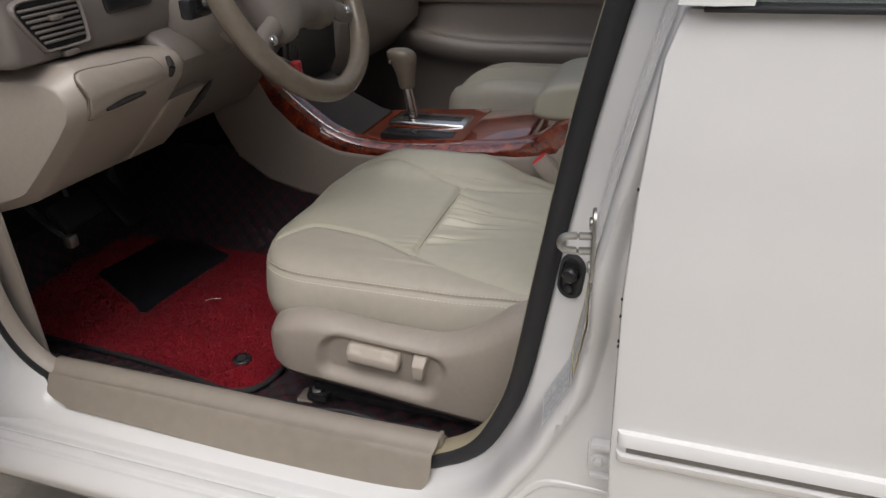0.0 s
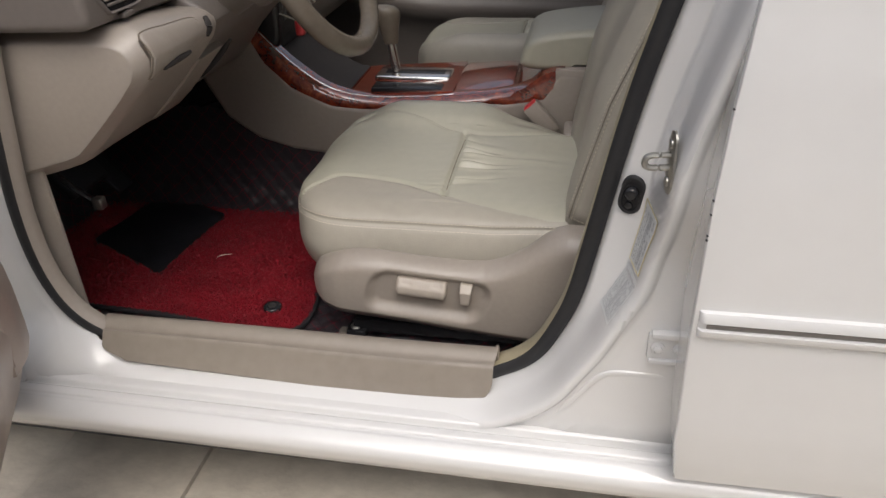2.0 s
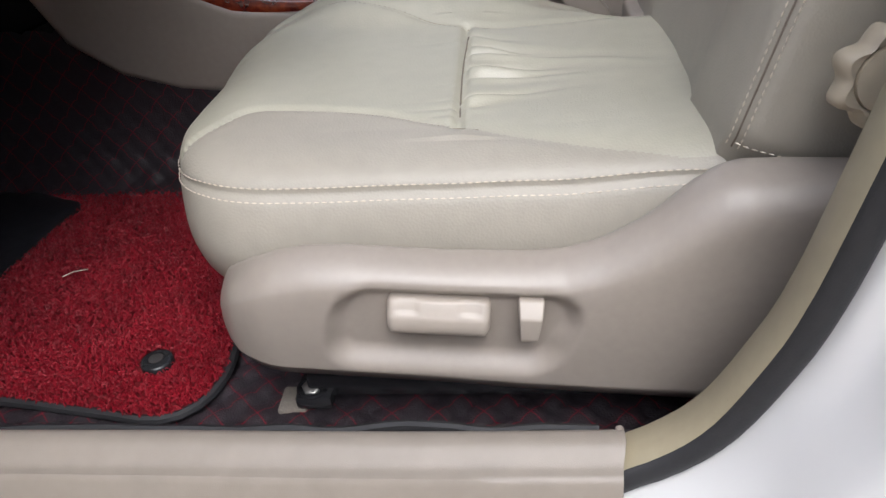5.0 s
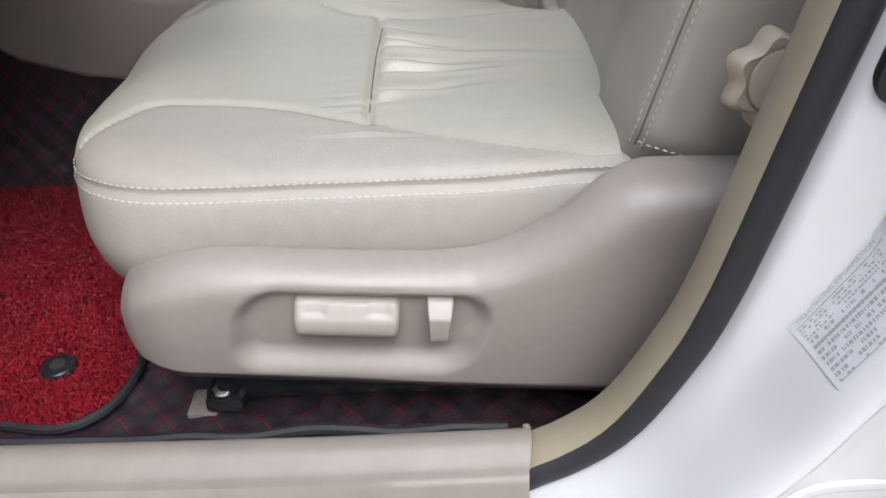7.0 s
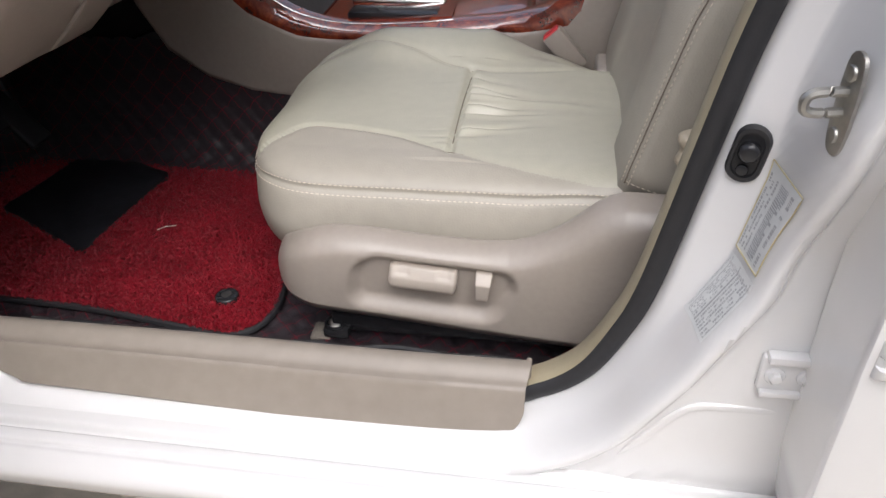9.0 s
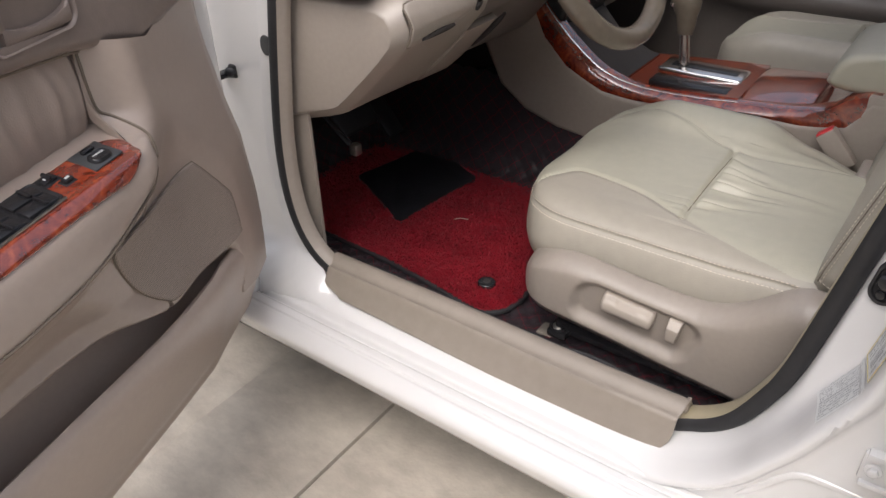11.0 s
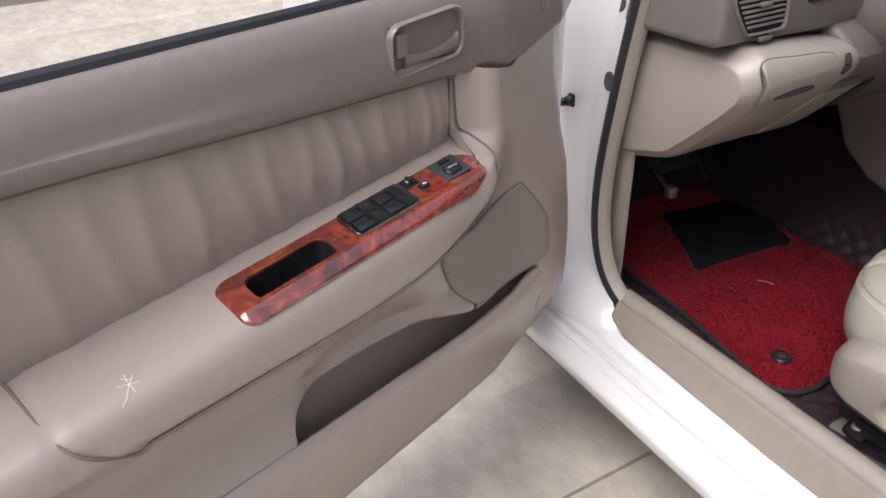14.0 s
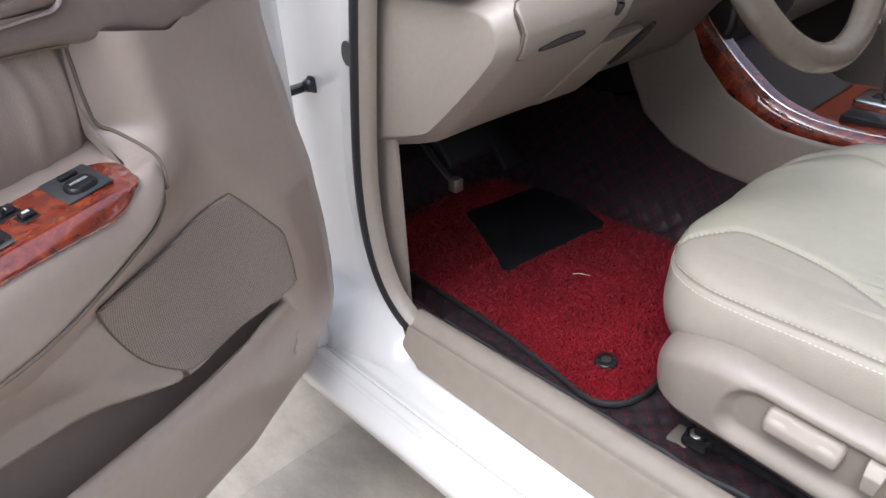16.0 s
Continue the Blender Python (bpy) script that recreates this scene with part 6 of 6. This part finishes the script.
def build_steering():
    sw = thing("steering_wheel", (-0.337, 0.345, 0.79), 0, "taupe leather steering wheel with four spokes, glossy from wear", "steering wheel")
    m = Matrix.Translation((-0.337, 0.345, 0.790)) @ pose(0, 0, 0, 0, 65, 0)
    rim = material("worn_taupe_leather", (0.15, 0.125, 0.098), 0.24, 0.12, 10, 90, 0.15, 500, grain="leather")
    pts = [(0.173 * math.cos(a), 0.173 * math.sin(a), 0.0) for a in (2 * math.pi * k / 72 for k in range(72))]
    bm = tube(pts, 0.0165, 14, closed=True)
    bm.transform(m)
    part("rim", bm, rim, sw)
    ring = smooth_closed([(0.070, 0.03), (0.082, 0.062), (0.06, 0.085), (0.0, 0.092), (-0.05, 0.085), (-0.075, 0.06), (-0.08, 0.0), (-0.075, -0.06), (-0.05, -0.085), (0.0, -0.092), (0.06, -0.085), (0.082, -0.062), (0.070, -0.03)], 5)
    bm = loft([[(x * f, y * f, h) for x, y in ring] for f, h in ((0.9, -0.035), (1.0, -0.02), (1.0, -0.005), (0.96, 0.006), (0.85, 0.013), (0.6, 0.017), (0.1, 0.019))], closed=True, caps=True)
    bm.transform(m)
    part("hub_pad", bm, DASH_GREY, sw, "taupe airbag pad")
    for x0, y0, x1, y1 in ((0.05, 0.075, 0.085, 0.152), (0.05, -0.075, 0.085, -0.152), (-0.03, 0.085, -0.035, 0.168), (-0.03, -0.085, -0.035, -0.168)):
        bm = tube(spline([(x0, y0, 0.0), ((x0 + x1) / 2, (y0 + y1) / 2, -0.008), (x1, y1, -0.002)], 10), [0.018 - 0.0006 * abs(k - 5) for k in range(10)], 10, flat=0.55)
        bm.transform(m)
        part("spoke", bm, DASH_GREY, sw)
    for y in (-0.118, 0.118):
        bm = disc((0.072, y, 0.006), (0, 0, 1), 0.007, 0.005, 14)
        bm.transform(m)
        part("trim_button", bm, CHROME, sw, "bright trim button")
    bm = tube([(0.0, 0.0, -0.03), (0.0, 0.0, -0.12)], [0.045, 0.055], 16)
    bm.transform(m)
    part("boss", bm, DASH_GREY, sw)
    col = thing("steering_column", (-0.45, 0.345, 0.72), 0, "taupe steering column shroud with a dark stalk", "steering column")
    rows = []
    for t, a, b in ((0.0, 0.050, 0.050), (0.08, 0.058, 0.060), (0.3, 0.066, 0.074), (0.6, 0.075, 0.09), (1.0, 0.085, 0.11)):
        cx, cz = -0.40 - 0.22 * t, 0.765 - 0.085 * t
        rows.append([(cx + b * math.sin(k) * 0.30, 0.345 + a * math.cos(k) * 1.05, cz + b * math.sin(k)) for k in (2 * math.pi * i / 28 for i in range(28))])
    part("shroud", loft(rows, closed=True, caps=True), DASH_GREY, col)
    part("stalk", tube(spline([(-0.43, 0.29, 0.765), (-0.41, 0.235, 0.765), (-0.405, 0.20, 0.772)], 10), [0.007] * 4 + [0.009] * 6, 10), BLACK, col, "black indicator stalk")
    part("stalk_end", box((-0.418, 0.190, 0.758), (-0.398, 0.222, 0.786), 0.005), BLACK, col)
    rt = thing("key_tag", (-0.421, 0.483, 0.622), 0, "red plastic key tag hanging below the wheel", "key tag")
    part("tag", box((-0.430, 0.472, 0.607), (-0.413, 0.492, 0.636), 0.005, 3), RED_PLASTIC, rt)
    part("ring", tube([(-0.425, 0.472, 0.636), (-0.436, 0.462, 0.645), (-0.447, 0.452, 0.652)], 0.0015, 6), STEEL, rt)


build_steering()


# ---- centre console ----
def build_console():
    cn = thing("centre_console", (-0.2, 0.73, 0.2), 0, "centre console with wood trim, gear lever and padded armrest", "centre console")
    side = [(-0.74, 0.60), (-0.705, 0.47), (-0.665, 0.392), (-0.60, 0.345), (-0.52, 0.320), (-0.40, 0.306), (0.34, 0.29), (0.34, 0.512), (0.05, 0.512), (0.02, 0.462), (-0.05, 0.448), (-0.18, 0.437), (-0.34, 0.425), (-0.42, 0.432), (-0.50, 0.470), (-0.555, 0.53), (-0.60, 0.60), (-0.65, 0.62)]
    part("body", slab_y(side, 0.599, 0.865, 0.015, 0.015), PLASTIC, cn, "beige console body")
    # wood blade along the flank, wide in front
    rows = []
    for x, zl, zh in zip(*[list(v) for v in zip(*spline([(-0.615, 0.540, 0.622), (-0.588, 0.496, 0.592), (-0.550, 0.470, 0.549), (-0.50, 0.447, 0.503), (-0.43, 0.426, 0.457), (-0.345, 0.420, 0.440), (-0.24, 0.428, 0.442), (-0.16, 0.438, 0.450), (-0.08, 0.440, 0.458), (-0.02, 0.436, 0.474), (0.014, 0.438, 0.500), (0.04, 0.445, 0.512), (0.062, 0.455, 0.514)], 60))]):
        rows.append([(x, 0.612, zl), (x, 0.602, zl + 0.002), (x, 0.5995, zl + (zh - zl) * 0.5), (x, 0.604, zh - 0.001), (x + 0.002, 0.616, zh + 0.004), (x + 0.004, 0.645, zh + 0.004), (x + 0.004, 0.648, zh - 0.004)])
    part("wood_side", thick(loft(rows), 0.002), WOOD, cn, "glossy red wood side trim", smooth=50)
    part("trim_line", tube([(r[4][0], r[4][1] + 0.002, r[4][2] + 0.001) for r in rows[2:42]], 0.0016, 6), CHROME, cn, "thin bright edge")
    # deck, gate and lid
    rows = [[(x, y, z + 0.006) for y in np.linspace(0.635, 0.85, 8)] for x, z in ((-0.40, 0.432), (-0.34, 0.437), (-0.25, 0.443), (-0.165, 0.449))]
    part("gate_plate", thick(loft(rows), 0.004), WOOD, cn, "wood shift plate")
    tray = box((-0.345, 0.645, 0.440), (-0.190, 0.690, 0.4545), 0.004)
    part("slot_tray", tray, BLACK, cn, "black recessed tray")
    bm = box((-0.355, 0.715, 0.444), (-0.185, 0.790, 0.4580), 0.006, 3)
    gt = part("shift_gate", bm, CHROME, cn, "bright shift gate surround")
    part("gate_slot", box((-0.335, 0.738, 0.456), (-0.20, 0.767, 0.4594), 0.002), BLACK, gt)
    rows = []
    for y, dz in zip(np.linspace(0.640, 0.845, 16), 0.008 * np.sin(np.linspace(0.15, math.pi - 0.15, 16))):
        rows.append([(x, y, 0.449 + 0.06 * (x + 0.165) + dz + b) for x, b in ((-0.166, -0.006), (-0.164, 0.001), (-0.158, 0.003), (-0.10, 0.004), (-0.05, 0.004), (-0.043, 0.002), (-0.041, -0.006))])
    part("ashtray_lid", loft(rows), WOOD, cn, "glossy red wood lid")
    rows = [[(x, y, z) for y in np.linspace(0.635, 0.85, 8)] for x, z in ((-0.043, 0.452), (-0.02, 0.463), (0.005, 0.480), (0.025, 0.505), (0.04, 0.512))]
    part("wood_rise", thick(loft(rows), 0.004), WOOD, cn)
    rows = [[(x, y, z) for y in np.linspace(0.628, 0.84, 8)] for x, z in ((-0.606, 0.618), (-0.556, 0.540), (-0.498, 0.478), (-0.42, 0.441), (-0.398, 0.438))]
    part("storage_tray", thick(loft(rows), 0.003), DARK, cn, "black open storage tray")
    # gear lever
    part("lever_rod", tube([(-0.312, 0.752, 0.45), (-0.316, 0.750, 0.49), (-0.322, 0.748, 0.535)], [0.0115, 0.010, 0.009], 12), CHROME, cn, "bright lever shaft")
    knob_rows = []
    for t, a, b in ((0.0, 0.013, 0.016), (0.15, 0.0155, 0.018), (0.45, 0.0165, 0.022), (0.66, 0.020, 0.029), (0.8, 0.0215, 0.032), (0.9, 0.0205, 0.030), (0.97, 0.015, 0.021), (1.0, 0.005, 0.008)):
        knob_rows.append([(-0.320 - 0.012 * t * t + b * math.cos(k), 0.748 + a * math.sin(k), 0.522 + 0.082 * t) for k in (2 * math.pi * i / 24 for i in range(24))])
    kb = part("lever_knob", loft(knob_rows, closed=True, caps=True), material("taupe_gloss_knob", (0.16, 0.135, 0.105), 0.25, 0.08, 8, 90, 0.06, 600), cn, "taupe leather gear knob")
    part("knob_button", disc((-0.349, 0.742, 0.580), (-0.8, -0.5, 0.1), 0.008, 0.006, 16), CHROME, kb, "bright release button")
    # armrest lid
    ar = smooth_closed([(-0.010, 0.508), (-0.024, 0.530), (-0.012, 0.560), (0.03, 0.578), (0.15, 0.590), (0.33, 0.592), (0.345, 0.565), (0.34, 0.508), (0.15, 0.504)], 6)
    part("body_shoulder", box((0.046, 0.6005, 0.485), (0.345, 0.66, 0.5165), 0.004), PLASTIC, cn)
    part("armrest_lid", slab_y(ar, 0.622, 0.846, 0.016, 0.016), LEATHER, cn, "beige leather armrest lid")
    # belt buckle between seat and console
    bk = thing("belt_buckle", (0.02, 0.58, 0.42), 0, "grey seat belt buckle with red release button", "belt buckle")
    bm = box((-0.017, -0.012, -0.045), (0.017, 0.012, 0.028), 0.005, 2)
    bm.transform(pose(0.018, 0.580, 0.430, 0, -42, 0))
    part("housing", bm, PLASTIC, bk)
    bm = box((-0.014, -0.009, 0.024), (0.014, 0.009, 0.0305), 0.002, 2)
    bm.transform(pose(0.018, 0.580, 0.430, 0, -42, 0))
    part("release_button", bm, RED_PLASTIC, bk, "red release button")


build_console()


# ---- far door trim and rear bench, seen past the seats ----
def build_far_side():
    fd = thing("far_door_trim", (-0.2, 1.45, 0.2), 0, "taupe and beige far door trim with an armrest, in shade", "door trim")
    prof = [(1.44, 0.20), (1.425, 0.34), (1.405, 0.40), (1.385, 0.425), (1.375, 0.455), (1.385, 0.475), (1.425, 0.48), (1.435, 0.55), (1.43, 0.60), (1.415, 0.62), (1.41, 0.70), (1.43, 0.80), (1.46, 0.85)]
    q = spline(prof, 60)
    rows = [[(x, y + 0.05 * step(-0.45, -0.75, x), z + 0.04 * step(-0.3, -0.7, x) * step(0.2, 0.4, z)) for y, z in q] for x in np.linspace(-0.95, 0.3, 40)]
    part("panel", thick(loft(rows), 0.004), DASH_GREY, fd)
    rows = [[(x, y - 0.006, z) for y, z in q[36:]] for x in np.linspace(-0.75, 0.3, 20)]
    part("upper_trim", thick(loft(rows), 0.004), UPPER, fd)
    rb = thing("rear_bench", (0.95, 0.72, 0.2), 0, "beige leather rear bench behind the front seats", "car seat")
    part("cushion", box((0.66, 0.05, 0.2), (1.18, 1.40, 0.46), 0.05, 4), LEATHER, rb)
    part("backrest", box((1.14, 0.05, 0.42), (1.30, 1.40, 0.95), 0.05, 4), LEATHER, rb)


build_far_side()
